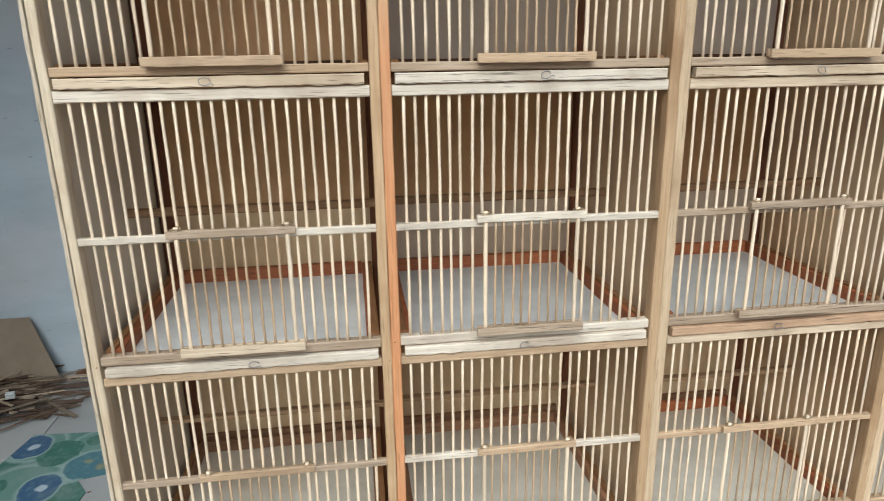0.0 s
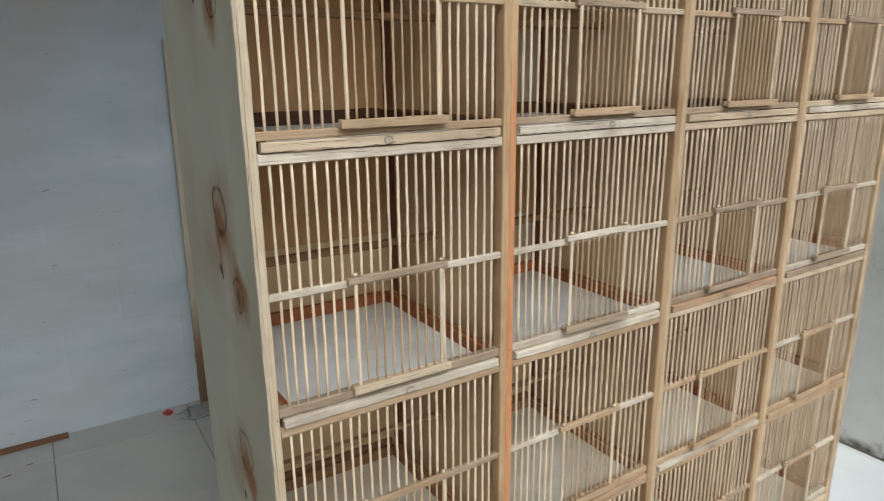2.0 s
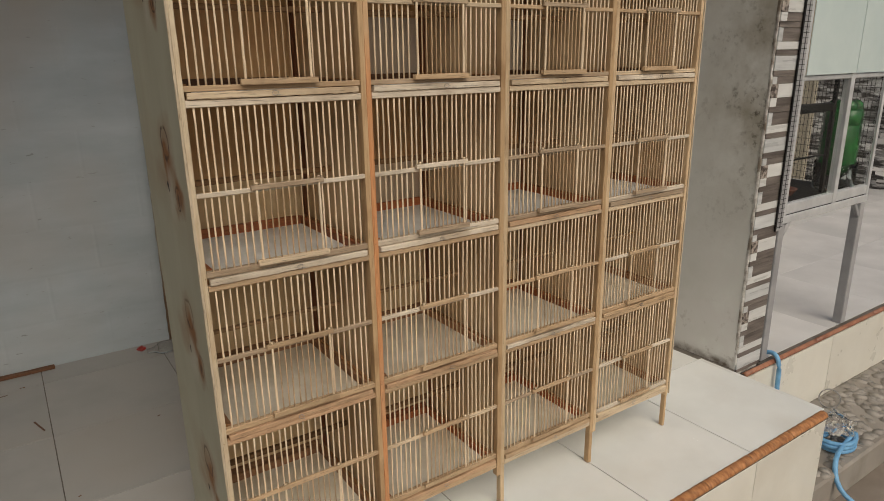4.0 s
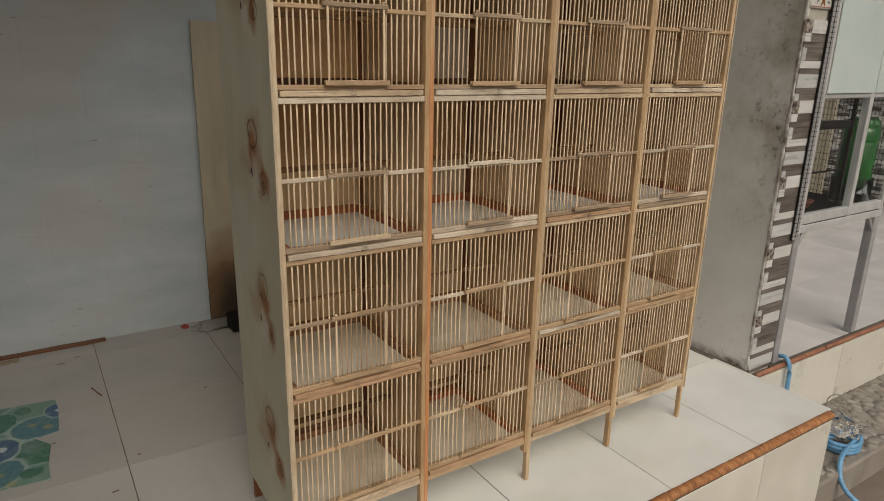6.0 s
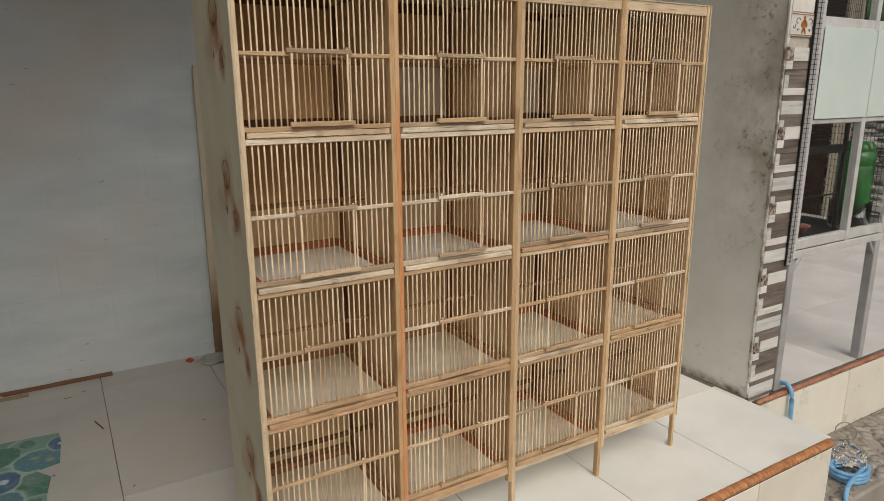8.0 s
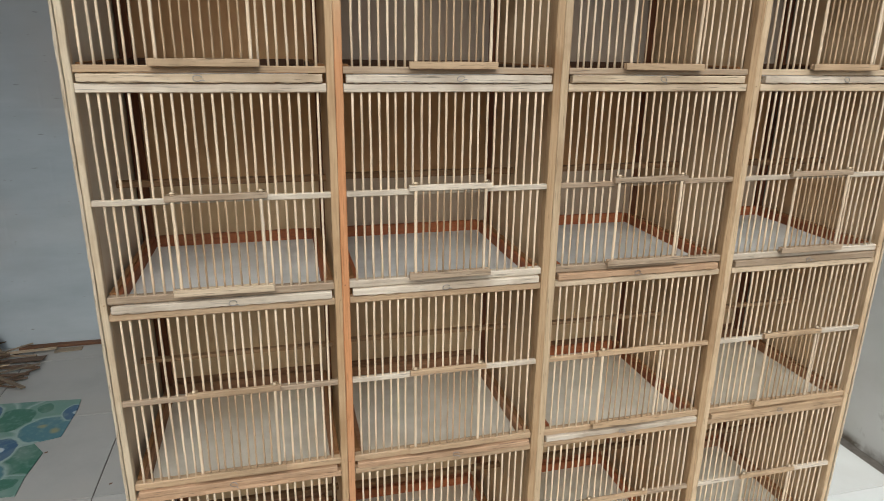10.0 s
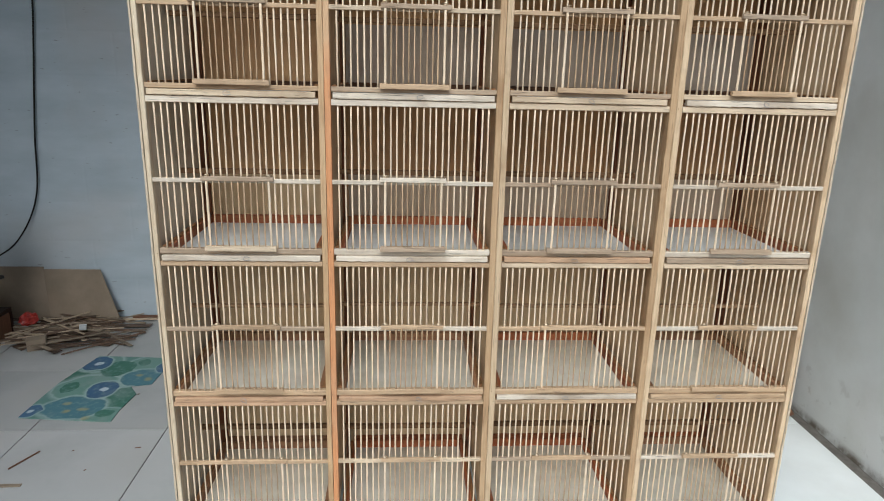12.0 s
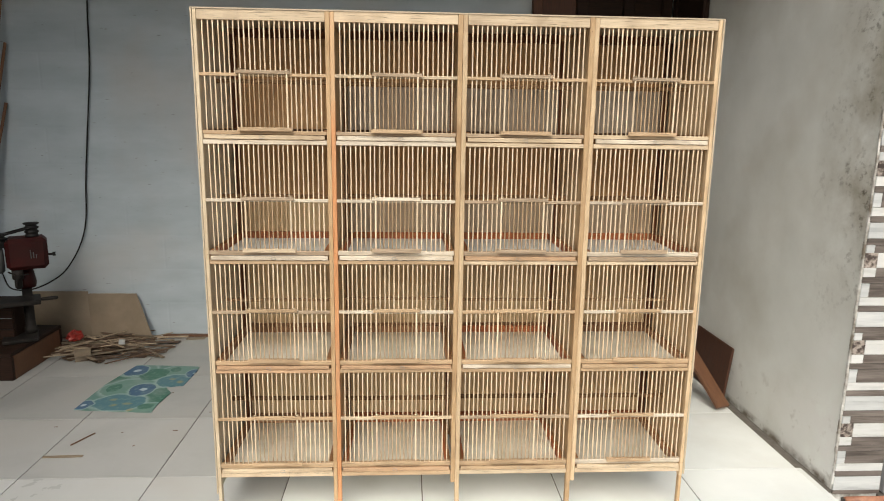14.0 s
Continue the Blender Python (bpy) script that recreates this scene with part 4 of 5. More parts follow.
# ---- workshop corner on the left ----
# leaning cardboard sheets
for at, w, h, lean, sk in (((-1.46, 1.86, 0.0), 0.40, 0.29, 0.13, 0.02), ((-1.09, 1.845, 0.0), 0.36, 0.28, 0.16, 0.05)):
    bm = box(-w / 2, w / 2, -0.002, 0.002, 0, h, 0.001)
    for v in bm.verts:
        v.co.x += -sk * (v.co.z / h) * (1 if v.co.x > 0 else 0.3) * 2
    ob = put("cardboard_sheet", mesh_of(bm, "cardboard_sheet", cardboard), None, at, Euler((-lean, 0, 0)).to_matrix().to_4x4())
    tagged(ob, "flat brown cardboard sheet leaning against the wall", "cardboard", "leaning cardboard")

# heap of laths and offcuts
r = random.Random(21)
for i in range(110):
    broad = i < 26
    ln = r.uniform(0.10, 0.26) if broad else r.uniform(0.14, 0.42)
    w, h = (r.uniform(0.03, 0.07), r.uniform(0.002, 0.004)) if broad else (r.choice((0.006, 0.008, 0.011, 0.018)), r.uniform(0.003, 0.006))
    me = mesh_of(stick(ln, w, h, "x", 3, 0.15, 0.0008, 8, 500 + i), "wood_offcut", offcut_dark if r.random() < (0.9 if broad else 0.6) else offcut_wood)
    x, y = r.gauss(-1.13, 0.15), r.gauss(1.66, 0.095)
    x, y = min(max(x, -1.33), -0.86), min(max(y, 1.42), 1.83)
    level = 0.006 + (0.00055 * i * r.uniform(0.4, 1.0)) * math.exp(-((x + 1.13) / 0.22) ** 2)
    tilt = (r.uniform(-0.16, 0.16), r.uniform(-0.05, 0.05), r.gauss(0.12, 0.4))
    ob = put("wood_offcut", me, None, (x, y, max(0.006, level)), Euler(tilt).to_matrix().to_4x4())
    tagged(ob, "broad dark veneer scrap lying in the scrap heap" if broad else "thin sawn wooden lath lying in the scrap heap", "wood offcut", "heap of offcuts")
me = mesh_of(stick(0.62, 0.03, 0.012, "x", 12, 0.1, 0.001, 8, 71), "batten", plank_brown)
tagged(put("batten", me, None, (-0.56, 1.905, 0.006)), "brown wooden batten lying along the foot of the wall", "batten")
for x, y, ln, a in ((-0.712, 0.561, 0.115, 1.15), (-0.36, 0.63, 0.02, 0.1), (-0.576, 0.615, 0.008, 0.4), (-0.482, 0.498, 0.008, 0.9), (-0.88, 0.674, 0.012, 0.2), (-0.343, 1.365, 0.095, -1.27), (0.047, 1.18, 0.012, 0.3), (-0.265, 0.808, 0.01, 0.6), (-0.382, 1.761, 0.02, 0.1), (-0.51, 1.03, 0.01, 0.5), (-0.45, 1.72, 0.03, 0.1)):
    me = mesh_of(stick(ln, 0.0055 if ln > 0.03 else 0.004, 0.0035 if ln > 0.03 else 0.0015, "x", 3, 0.15, 0.0003, 8, int(ln * 999)), "splinter", plank_brown)
    tagged(put("splinter", me, None, (x, y, 0.003), Euler((0, 0, a)).to_matrix().to_4x4()), "small wood splinter on the tiles", "wood splinter", "splinters on the floor")
for x, y, ln, w in ((-0.72, 0.416, 0.15, 0.014), (-0.66, 1.853, 0.11, 0.035)):
    me = mesh_of(stick(ln, w, 0.004, "x", 4, 0.15, 0.0005, 8, int(ln * 777)), "lath_scrap", offcut_wood)
    tagged(put("lath_scrap", me, None, (x, y, 0.003), Euler((0, 0, 0.03)).to_matrix().to_4x4()), "short flat pale lath lying on the tiles", "wood scrap", "splinters on the floor")
bm = box(-0.04, 0.04, -0.03, 0.03, 0, 0.055, 0.002)
tagged(put("small_carton", mesh_of(bm, "small_carton", cardboard), None, (-1.16, 1.5, 0.0), Euler((0, 0, 0.4)).to_matrix().to_4x4()), "small open brown carton on the tiles", "carton")
bm = box(-0.02, 0.02, -0.012, 0.012, 0, 0.03, 0.002)
tagged(put("white_packet", mesh_of(bm, "white_packet", t_light), None, (-1.0, 1.62, 0.05), Euler((0.2, 0.1, 0.3)).to_matrix().to_4x4() @ Matrix.Scale(0.8, 4)), "small white packet on the scrap heap", "packet")


def crumpled(size, seed, squash=0.7, sub=3):
    bm = bmesh.new()
    bmesh.ops.create_icosphere(bm, subdivisions=sub, radius=1)
    for v in bm.verts:
        d = v.co.normalized()
        k = 1 + 0.45 * noise.noise(d * 2.3 + Vector((seed, 0, 0))) + 0.22 * noise.noise(d * 6 + Vector((0, seed, 0)))
        v.co = d * size * k
        v.co.z = max(v.co.z * squash, -size * 0.35)
    low = min(v.co.z for v in bm.verts)
    for v in bm.verts:
        v.co.z -= low
    return bm


tagged(put("plastic_bag", mesh_of(crumpled(0.042, 3.1, 0.95), "plastic_bag", bag_red), None, (-1.3, 1.7, 0.05)), "crumpled red plastic bag on the scrap heap", "plastic bag")

# bench drill on a low wooden box
bench = thing("wooden_box", (-1.66, 1.42, 0), "low dark brown wooden box on the floor", "wooden box")
# Only the end board keeps its brown; the rest carry painted-in shade.
part("lid", box(-1.965, -1.36, 1.2, 1.68, 0.125, 0.145, 0.003), near_black_wood, bench)
for x0, x1, y0, y1 in ((-1.965, -1.36, 1.2, 1.222), (-1.965, -1.36, 1.658, 1.68), (-1.965, -1.943, 1.2225, 1.6575), (-1.382, -1.36, 1.2225, 1.6575)):
    part("side_board", box(x0, x1, y0, y1, 0.0, 0.124, 0.003), plank_brown if x0 > -1.4 else near_black_wood, bench)
DX, DY, DZ = -1.40, 1.46, 0.1455
drill = thing("bench_drill", (DX, DY, DZ), "old dark red bench drill with black belt pulleys", "bench drill")
part("foot_plate", box(DX - 0.13, DX + 0.035, DY - 0.10, DY + 0.12, DZ, DZ + 0.02, 0.005), iron, drill)
part("column", lathe([(0.030, 0), (0.030, 0.03), (0.024, 0.035), (0.024, 0.38)], 18, (DX, DY + 0.03, DZ + 0.018)), iron, drill, "", (0, 0, 0), True)
part("table", box(DX - 0.3, DX + 0.06, DY - 0.10, DY + 0.06, 0.345, 0.368, 0.004), iron, drill)
part("clamp", lathe([(0.008, -0.02), (0.010, 0.0), (0.010, 0.05), (0.006, 0.06)], 10, (DX + 0.08, DY - 0.02, 0.355), "x"), iron, drill)
head = part("head", box(DX - 0.075, DX + 0.115, DY - 0.075, DY + 0.075, 0.53, 0.695, 0.02), red_paint, drill, "chipped dark red cast head")
for q in range(3):
    part("badge", box(DX + 0.035 + 0.012 * q, DX + 0.040 + 0.012 * q, DY - 0.078, DY - 0.0735, 0.59, 0.635 - 0.012 * q, 0.001), grey_motor, head)
part("neck", lathe([(0.045, 0), (0.05, 0.03), (0.036, 0.12)], 16, (DX, DY + 0.03, 0.42)), red_paint, drill, "", (0, 0, 0), True)
part("quill", lathe([(0.010, 0), (0.018, 0.01), (0.018, 0.05), (0.026, 0.055), (0.026, 0.10)], 16, (DX - 0.03, DY - 0.05, 0.43)), iron, drill, "", (0, 0, 0), True)
part("motor", lathe([(0.026, 0), (0.034, 0.01), (0.034, 0.12), (0.027, 0.13)], 20, (DX - 0.115, DY - 0.035, 0.52)), grey_motor, drill, "grey electric motor", (0, 0, 0), True)
for px, py, pz, ps in ((DX + 0.05, DY, 0.697, 0.62), (DX - 0.10, DY - 0.03, 0.652, 0.72)):
    prof = []
    for q, rad in enumerate((0.055, 0.046, 0.055, 0.044, 0.056, 0.042, 0.06)):
        prof += [(rad * ps, q * 0.011), (rad * ps, q * 0.011 + 0.005)]
    part("pulley", lathe(prof, 22, (px, py, pz)), black_plastic, drill, "black stepped belt pulley", (0, 0, 0), True)
for s in (-1, 1):
    part("belt", tube([(DX - 0.10, DY - 0.03 + s * 0.034, 0.712), (DX + 0.05, DY + s * 0.03, 0.745)], 0.005, 6), black_plastic, drill)
part("feed_knob", lathe([(0.006, 0), (0.006, 0.02), (0.011, 0.022), (0.011, 0.036)], 12, (DX + 0.113, DY - 0.04, 0.60), "x"), black_plastic, drill, "", (0, 0, 0), True)
for a in (0.3, 2.4, 4.5):
    pts = [(DX - 0.03, DY - 0.06, 0.50), (DX - 0.03 + 0.05 * math.cos(a), DY - 0.105, 0.50 + 0.05 * math.sin(a))]
    part("feed_lever", tube(pts, 0.004, 6), iron, drill)

drill.rotation_euler = (0, 0, 0.5)

cable_pts = [(-1.10, 1.915, 2.84), (-1.13, 1.915, 2.3), (-1.166, 1.915, 1.96), (-1.185, 1.915, 1.6), (-1.235, 1.915, 1.18), (-1.262, 1.915, 0.95), (-1.28, 1.912, 0.72), (-1.325, 1.91, 0.57), (-1.40, 1.90, 0.44), (-1.48, 1.89, 0.365), (-1.60, 1.86, 0.31), (-1.66, 1.76, 0.34), (-1.60, 1.60, 0.46), (-1.575, 1.53, 0.55)]
tagged(part("power_cable", tube(smooth_line(cable_pts, 8), 0.0042, 8), black_plastic, None, "", (0, 0, 0), True), "black power cable hanging down the wall to the drill", "cable")
for x0, z1, x1 in ((-1.63, 1.72, -1.91), (-1.66, 1.39, -1.92), (-1.61, 2.05, -1.87)):
    d = Vector((x0 - x1, 0.23, z1))
    me = mesh_of(stick(d.length, 0.018, 0.014, "z", 10, 0.2, 0.001, 8, int(z1 * 100)), "wooden_stick", plank_brown)
    mid = Vector(((x0 + x1) / 2, 1.79, z1 / 2 + 0.004))
    tagged(put("wooden_stick", me, None, mid, d.to_track_quat("Z", "Y").to_matrix().to_4x4()), "thin brown stick leaning against the wall", "stick", "leaning sticks")

# Added block standing in for the dark mass left of the drill column.
crate = thing("dark_block", (-1.70, 1.5, 0.1455), "near-black block added for a dark mass on the low box", "crate")
for z0 in (0.147, 0.208, 0.269):
    part("crate_board", box(-1.95, -1.455, 1.40, 1.415, z0, z0 + 0.056, 0.003), near_black_wood, crate)
part("crate_side", box(-1.47, -1.455, 1.4155, 1.60, 0.147, 0.325, 0.003), near_black_wood, crate)
part("crate_top", box(-1.95, -1.455, 1.40, 1.60, 0.3255, 0.338, 0.003), near_black_wood, crate)

# printed mat
bm = bmesh.new()
outline = [(-0.89, 0.845), (-0.885, 1.0), (-0.88, 1.13), (-0.83, 1.405), (-0.63, 1.39), (-0.49, 1.375), (-0.483, 1.30), (-0.49, 1.12), (-0.57, 1.10), (-0.52, 1.03), (-0.533, 0.90), (-0.53, 0.808), (-0.75, 0.83)]
lo_v = [bm.verts.new((x + 0.6, y - 1.1, 0.0)) for x, y in outline]
hi_v = [bm.verts.new((x + 0.6, y - 1.1, 0.003)) for x, y in outline]
bm.faces.new(lo_v)
bm.faces.new(hi_v)
for i in range(len(outline)):
    j = (i + 1) % len(outline)
    bm.faces.new((lo_v[i], lo_v[j], hi_v[j], hi_v[i]))
tagged(put("floor_mat", mesh_of(bm, "floor_mat", printed_mat), None, (-0.6, 1.1, 0.0012)), "worn green and blue printed plastic mat with circles", "floor mat")

# ---- behind and beside the rack ----
bm = sheet(0.8, 1.475, "y", 44, 0.004, 0.016)
tagged(put("plywood_board", mesh_of(bm, "plywood_board", board_ply), None, (0.652, 1.885, 0.745), Euler((radians(-1.6), 0.018, 0)).to_matrix().to_4x4()), "tall stained plywood board leaning on the wall", "board")
bottle_me = mesh_of(lathe([(0.010, 0), (0.011, 0.004), (0.011, 0.022), (0.014, 0.03), (0.029, 0.06), (0.030, 0.075), (0.0285, 0.10), (0.030, 0.125), (0.0285, 0.15), (0.030, 0.175), (0.030, 0.235), (0.026, 0.242)], 20, (0, 0, 0), "x"), "plastic_bottle", bag_plastic, True)
tagged(put("plastic_bottle", bottle_me, None, (0.12, 1.765, 0.031), Euler((0, 0, 0.03)).to_matrix().to_4x4()), "clear empty plastic bottle lying on the tiles", "bottle")
# Black box added where shadow darkens the tiles by the wall.
tagged(part("dark_case", box(0.30, 0.56, 1.68, 1.80, 0.0, 0.075, 0.006), black_plastic, None), "black box added for the dark shadow by the wall", "tool case")
tagged(put("red_rag", mesh_of(crumpled(0.018, 8.2, 0.8, 2), "red_rag", bag_red), None, (0.11, 1.87, 0.0)), "small red crumpled rag by the wall", "rag")
bm = box(-0.006, 0.006, -0.19, 0.19, 0, 0.27, 0.004)
tagged(put("brown_board", mesh_of(bm, "brown_board", door_brown), None, (2.165, 1.07, 0.0), Euler((0, radians(6), 0)).to_matrix().to_4x4()), "dark brown laminated board leaning on the wall", "board")
d = Vector((-0.16, 0.52, 0.42))
me = mesh_of(stick(d.length, 0.07, 0.018, "z", 8, 0.1, 0.0006, 8, 77), "brown_plank", plank_brown)
tagged(put("brown_plank", me, None, Vector((2.11, 0.77, 0.022)) + d / 2, d.to_track_quat("Z", "Y").to_matrix().to_4x4()), "reddish brown plank propped against the boards", "plank")

# dark door in the back corner, a near-black panel added along the plaster wall
sh = thing("wooden_door", (1.77, 1.90, 0.0), "closed dark brown panelled wooden door in the back wall", "door")
# Inner stiles and panels: the door's brown with the corner's shade put in.
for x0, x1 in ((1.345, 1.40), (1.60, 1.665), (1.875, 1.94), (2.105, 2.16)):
    part("stile", box(x0, x1, 1.882, 1.929, 0.002, 2.42, 0.005), door_brown if x0 < 1.5 else near_black_wood, sh)
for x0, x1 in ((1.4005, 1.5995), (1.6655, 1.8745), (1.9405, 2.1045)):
    part("panel", box(x0, x1, 1.902, 1.929, 0.01, 2.42, 0.004), door_brown if x0 < 1.5 else near_black_wood, sh)
# Added panel standing in for the dark opening at the wall's end.
end_panel = thing("dark_end_panel", (2.18, 1.69, 0.0), "near-black panel added over the dark end of the wall", "door")
part("leaf_board", box(2.172, 2.197, 1.475, 1.878, 0.004, 2.42, 0.003), near_black_wood, end_panel)
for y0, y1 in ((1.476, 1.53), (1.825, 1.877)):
    part("stile", box(2.162, 2.1715, y0, y1, 0.006, 2.418, 0.002), near_black_wood, end_panel)
# black board fixed high on the plaster wall
bm = bmesh.new()
rim = ((1.47, 2.02), (1.137, 1.922), (0.741, 1.997), (0.45, 2.06), (0.45, 2.42), (1.47, 2.42))
f = [bm.verts.new((-0.01, y, z)) for y, z in rim]
b = [bm.verts.new((0.01, y, z)) for y, z in rim]
bm.faces.new(f)
bm.faces.new(b)
for i in range(6):
    bm.faces.new((f[i], f[(i + 1) % 6], b[(i + 1) % 6], b[i]))
tagged(put("black_board", mesh_of(bm, "black_board", matte_black), None, (2.188, 0, 0)), "dull black board fixed high on the plaster wall", "board")

# ---- the aluminium cage on the veranda ----
AX0, AX1, AXM, AY0, AY1 = 2.40, 3.19, 2.84, 0.105, 0.62
stand = thing("aluminium_cage", (2.8, 0.36, -0.02), "tall aluminium framed bird cabinet with glass doors on steel legs", "bird cabinet")
for x, y in ((AX0 + 0.02, AY0 + 0.02), (3.15, AY0 + 0.02), (AX0 + 0.02, AY1 - 0.02), (3.15, AY1 - 0.02)):
    part("leg", box(x - 0.022, x + 0.022, y - 0.022, y + 0.022, -0.02, 0.615, 0.003), steel_grey, stand)
for y in (AY0, AY1 - 0.04):
    part("base_rail", box(AX0 - 0.01, AX1, y, y + 0.04, 0.616, 0.652, 0.003), aluminium, stand)
for x in (AX0 + 0.09, 3.08):
    s = 1 if x < 2.7 else -1
    part("brace", tube([(x, AY0 + 0.01, 0.62), (x - 0.07 * s, AY0 + 0.01, 0.53)], 0.011, 6), steel_grey, stand)
for x, w, deep in ((AX0, 0.045, 0.04), (AXM, 0.032, 0.036), (AX1 - 0.02, 0.02, 0.014)):
    part("upright", box(x, x + w, AY0 + 0.001, AY0 + deep, 0.653, 2.4, 0.002), aluminium, stand)
for x in (AX0, AX1 - 0.035):
    part("upright", box(x, x + 0.035, AY1 - 0.04, AY1, 0.653, 2.4, 0.003), aluminium, stand)
for z, h in ((0.655, 0.045), (1.21, 0.02), (1.60, 0.05), (2.38, 0.04)):
    for x0, x1 in ((AX0 + 0.0455, AXM - 0.0005), (AXM + 0.0325, AX1 - 0.0205)):
        part("cross_rail", box(x0, x1, AY0 + 0.003, AY0 + 0.036, z, z + h, 0.003), aluminium, stand)
part("cage_floor", box(AX0 + 0.046, AX1 - 0.036, AY0 + 0.041, AY1 - 0.041, 0.66, 0.68), black_plastic, stand)
for x0, x1 in ((AX0 + 0.043, AXM + 0.012), (AXM + 0.018, AX1 - 0.012)):
    part("frosted_panel", box(x0, x1, AY0 - 0.006, AY0 - 0.002, 1.232, 1.61, 0.001), frosted, stand, "pale blue-white frosted sheet")
part("dark_beam", box(AX0 + 0.046, AXM - 0.001, AY0 + 0.05, AY0 + 0.09, 1.07, 1.105, 0.002), black_plastic, stand)
part("dark_beam", box(AX0 + 0.046, AXM - 0.001, AY0 + 0.05, AY0 + 0.09, 1.80, 1.84, 0.002), black_plastic, stand)
for z0, z1 in ((0.70, 1.209), (1.651, 2.379)):
    for x0, x1 in ((AX0 + 0.046, AXM - 0.001), (AXM + 0.033, AX1 - 0.021)):
        ob = part("glass_pane", box(x0, x1, AY0 + 0.016, AY0 + 0.020, z0, z1), clear_glass, stand, "clear glass pane")
        ob.visible_shadow = False
# dark cloth with folds behind the upper pane on one half
for z0, z1 in ((1.66, 2.37),):
    bm = bmesh.new()
    nx, nz = 30, 14
    grid = []
    for i in range(nx + 1):
        colv = []
        for j in range(nz + 1):
            u = i / nx
            colv.append(bm.verts.new((AXM + 0.04 + u * 0.27, AY0 + 0.07 + 0.010 * math.sin(u * 21 + j * 0.12) + 0.006 * math.sin(u * 47), z0 + (z1 - z0) * j / nz)))
        grid.append(colv)
    for i in range(nx):
        for j in range(nz):
            bm.faces.new((grid[i][j], grid[i + 1][j], grid[i + 1][j + 1], grid[i][j + 1]))
    ob = part("green_curtain", bm, dark_green, stand, "dark green cloth", (0, 0, 0), True)
    mod = ob.modifiers.new("thickness", "SOLIDIFY")
    mod.thickness = 0.002
part("upper_floor", box(AX0 + 0.046, AX1 - 0.036, AY0 + 0.041, AY1 - 0.041, 1.61, 1.625), steel_grey, stand)
part("upper_back", box(AX0 + 0.046, AX1 - 0.036, AY1 - 0.05, AY1 - 0.042, 1.626, 2.37), cardboard, stand)
# wire at the back and the far side of the lower part
for name, along in (("wire_back", "x"), ("wire_side", "y")):
    bm = bmesh.new()
    u0, u1 = (AX0 + 0.04, AX1 - 0.04) if along == "x" else (AY0 + 0.045, AY1 - 0.045)
    flat = AY1 - 0.02 if along == "x" else AX1 - 0.018
    for i in range(int((u1 - u0) / 0.018)):
        u = u0 + 0.018 * i
        box(*((u, u + 0.0018, flat, flat + 0.0016) if along == "x" else (flat, flat + 0.0016, u, u + 0.0018)), 0.66, 1.22, 0, bm)
    for i in range(16):
        z = 0.69 + 0.034 * i
        box(*((u0, u1, flat + 0.0017, flat + 0.0033) if along == "x" else (flat + 0.0017, flat + 0.0033, u0, u1)), z, z + 0.0018, 0, bm)
    ob = part(name, bm, iron, stand, "dark welded wire mesh")
    ob["kind"] = "stuff"
for x in (AX0 + 0.047, AXM - 0.026):
    part("inner_stile", box(x, x + 0.018, AY0 + 0.045, AY0 + 0.062, 0.70, 1.205, 0.002), black_plastic, stand)
part("inner_bar", box(AX0 + 0.066, AXM - 0.027, AY0 + 0.05, AY0 + 0.056, 0.872, 0.88, 0.001), black_plastic, stand)
# Black strip set in for the shade in the gap between the rails.
part("slot", box(AX0 + 0.046, AX1 - 0.036, AY0 + 0.004, AY0 + 0.02, 0.6525, 0.6545), black_plastic, stand)
part("mesh_backing", box(2.348, 2.358, 0.093, 0.097, 0.60, 2.4), black_plastic, stand)
part("mesh_stile", box(2.3582, 2.3995, 0.093, 0.097, 0.60, 2.4), steel_grey, stand)
for i in range(88):
    part("rung", box(2.3585, 2.3992, 0.0912, 0.0928, 0.615 + 0.02 * i, 0.6168 + 0.02 * i), black_plastic, stand)
part("mesh_wire", box(2.376, 2.3776, 0.0896, 0.0911, 0.61, 2.4), black_plastic, stand)
bm = bmesh.new()
for i in range(25):
    box(AX0 + 0.05, AXM - 0.006, AY0 + 0.062, AY0 + 0.0635, 1.63 + 0.03 * i, 1.6315 + 0.03 * i, 0, bm)
for i in range(26):
    box(AX0 + 0.05 + 0.0148 * i, AX0 + 0.0512 + 0.0148 * i, AY0 + 0.0636, AY0 + 0.065, 1.627, 2.37, 0, bm)
ob = part("wire_front", bm, iron, stand, "dark welded wire mesh")
ob["kind"] = "stuff"
# wire mesh on the side
bm = bmesh.new()
for z in [0.66 + 0.03 * i for i in range(58)]:
    box(AX0 - 0.012, AX0 - 0.010, AY0 + 0.002, AY1 - 0.002, z, z + 0.002, 0, bm)
for y in [AY0 + 0.002 + 0.03 * i for i in range(18)]:
    box(AX0 - 0.0141, AX0 - 0.0121, y, y + 0.002, 0.655, 2.4, 0, bm)
ob = part("wire_mesh", bm, iron, stand, "dark welded wire mesh")
ob["kind"] = "stuff"
JX, JY = 3.066, 0.222
jug = thing("plastic_jug", (JX, JY, 0.6805), "large translucent green bottle upside down in a clear water cup", "water bottle")
part("body", lathe([(0.03, 0.035), (0.07, 0.07), (0.083, 0.10), (0.083, 0.30), (0.080, 0.306), (0.080, 0.312), (0.083, 0.318), (0.083, 0.375), (0.07, 0.385)], 24, (JX, JY, 0.6805)), green_plastic, jug, "", (0, 0, 0), True)
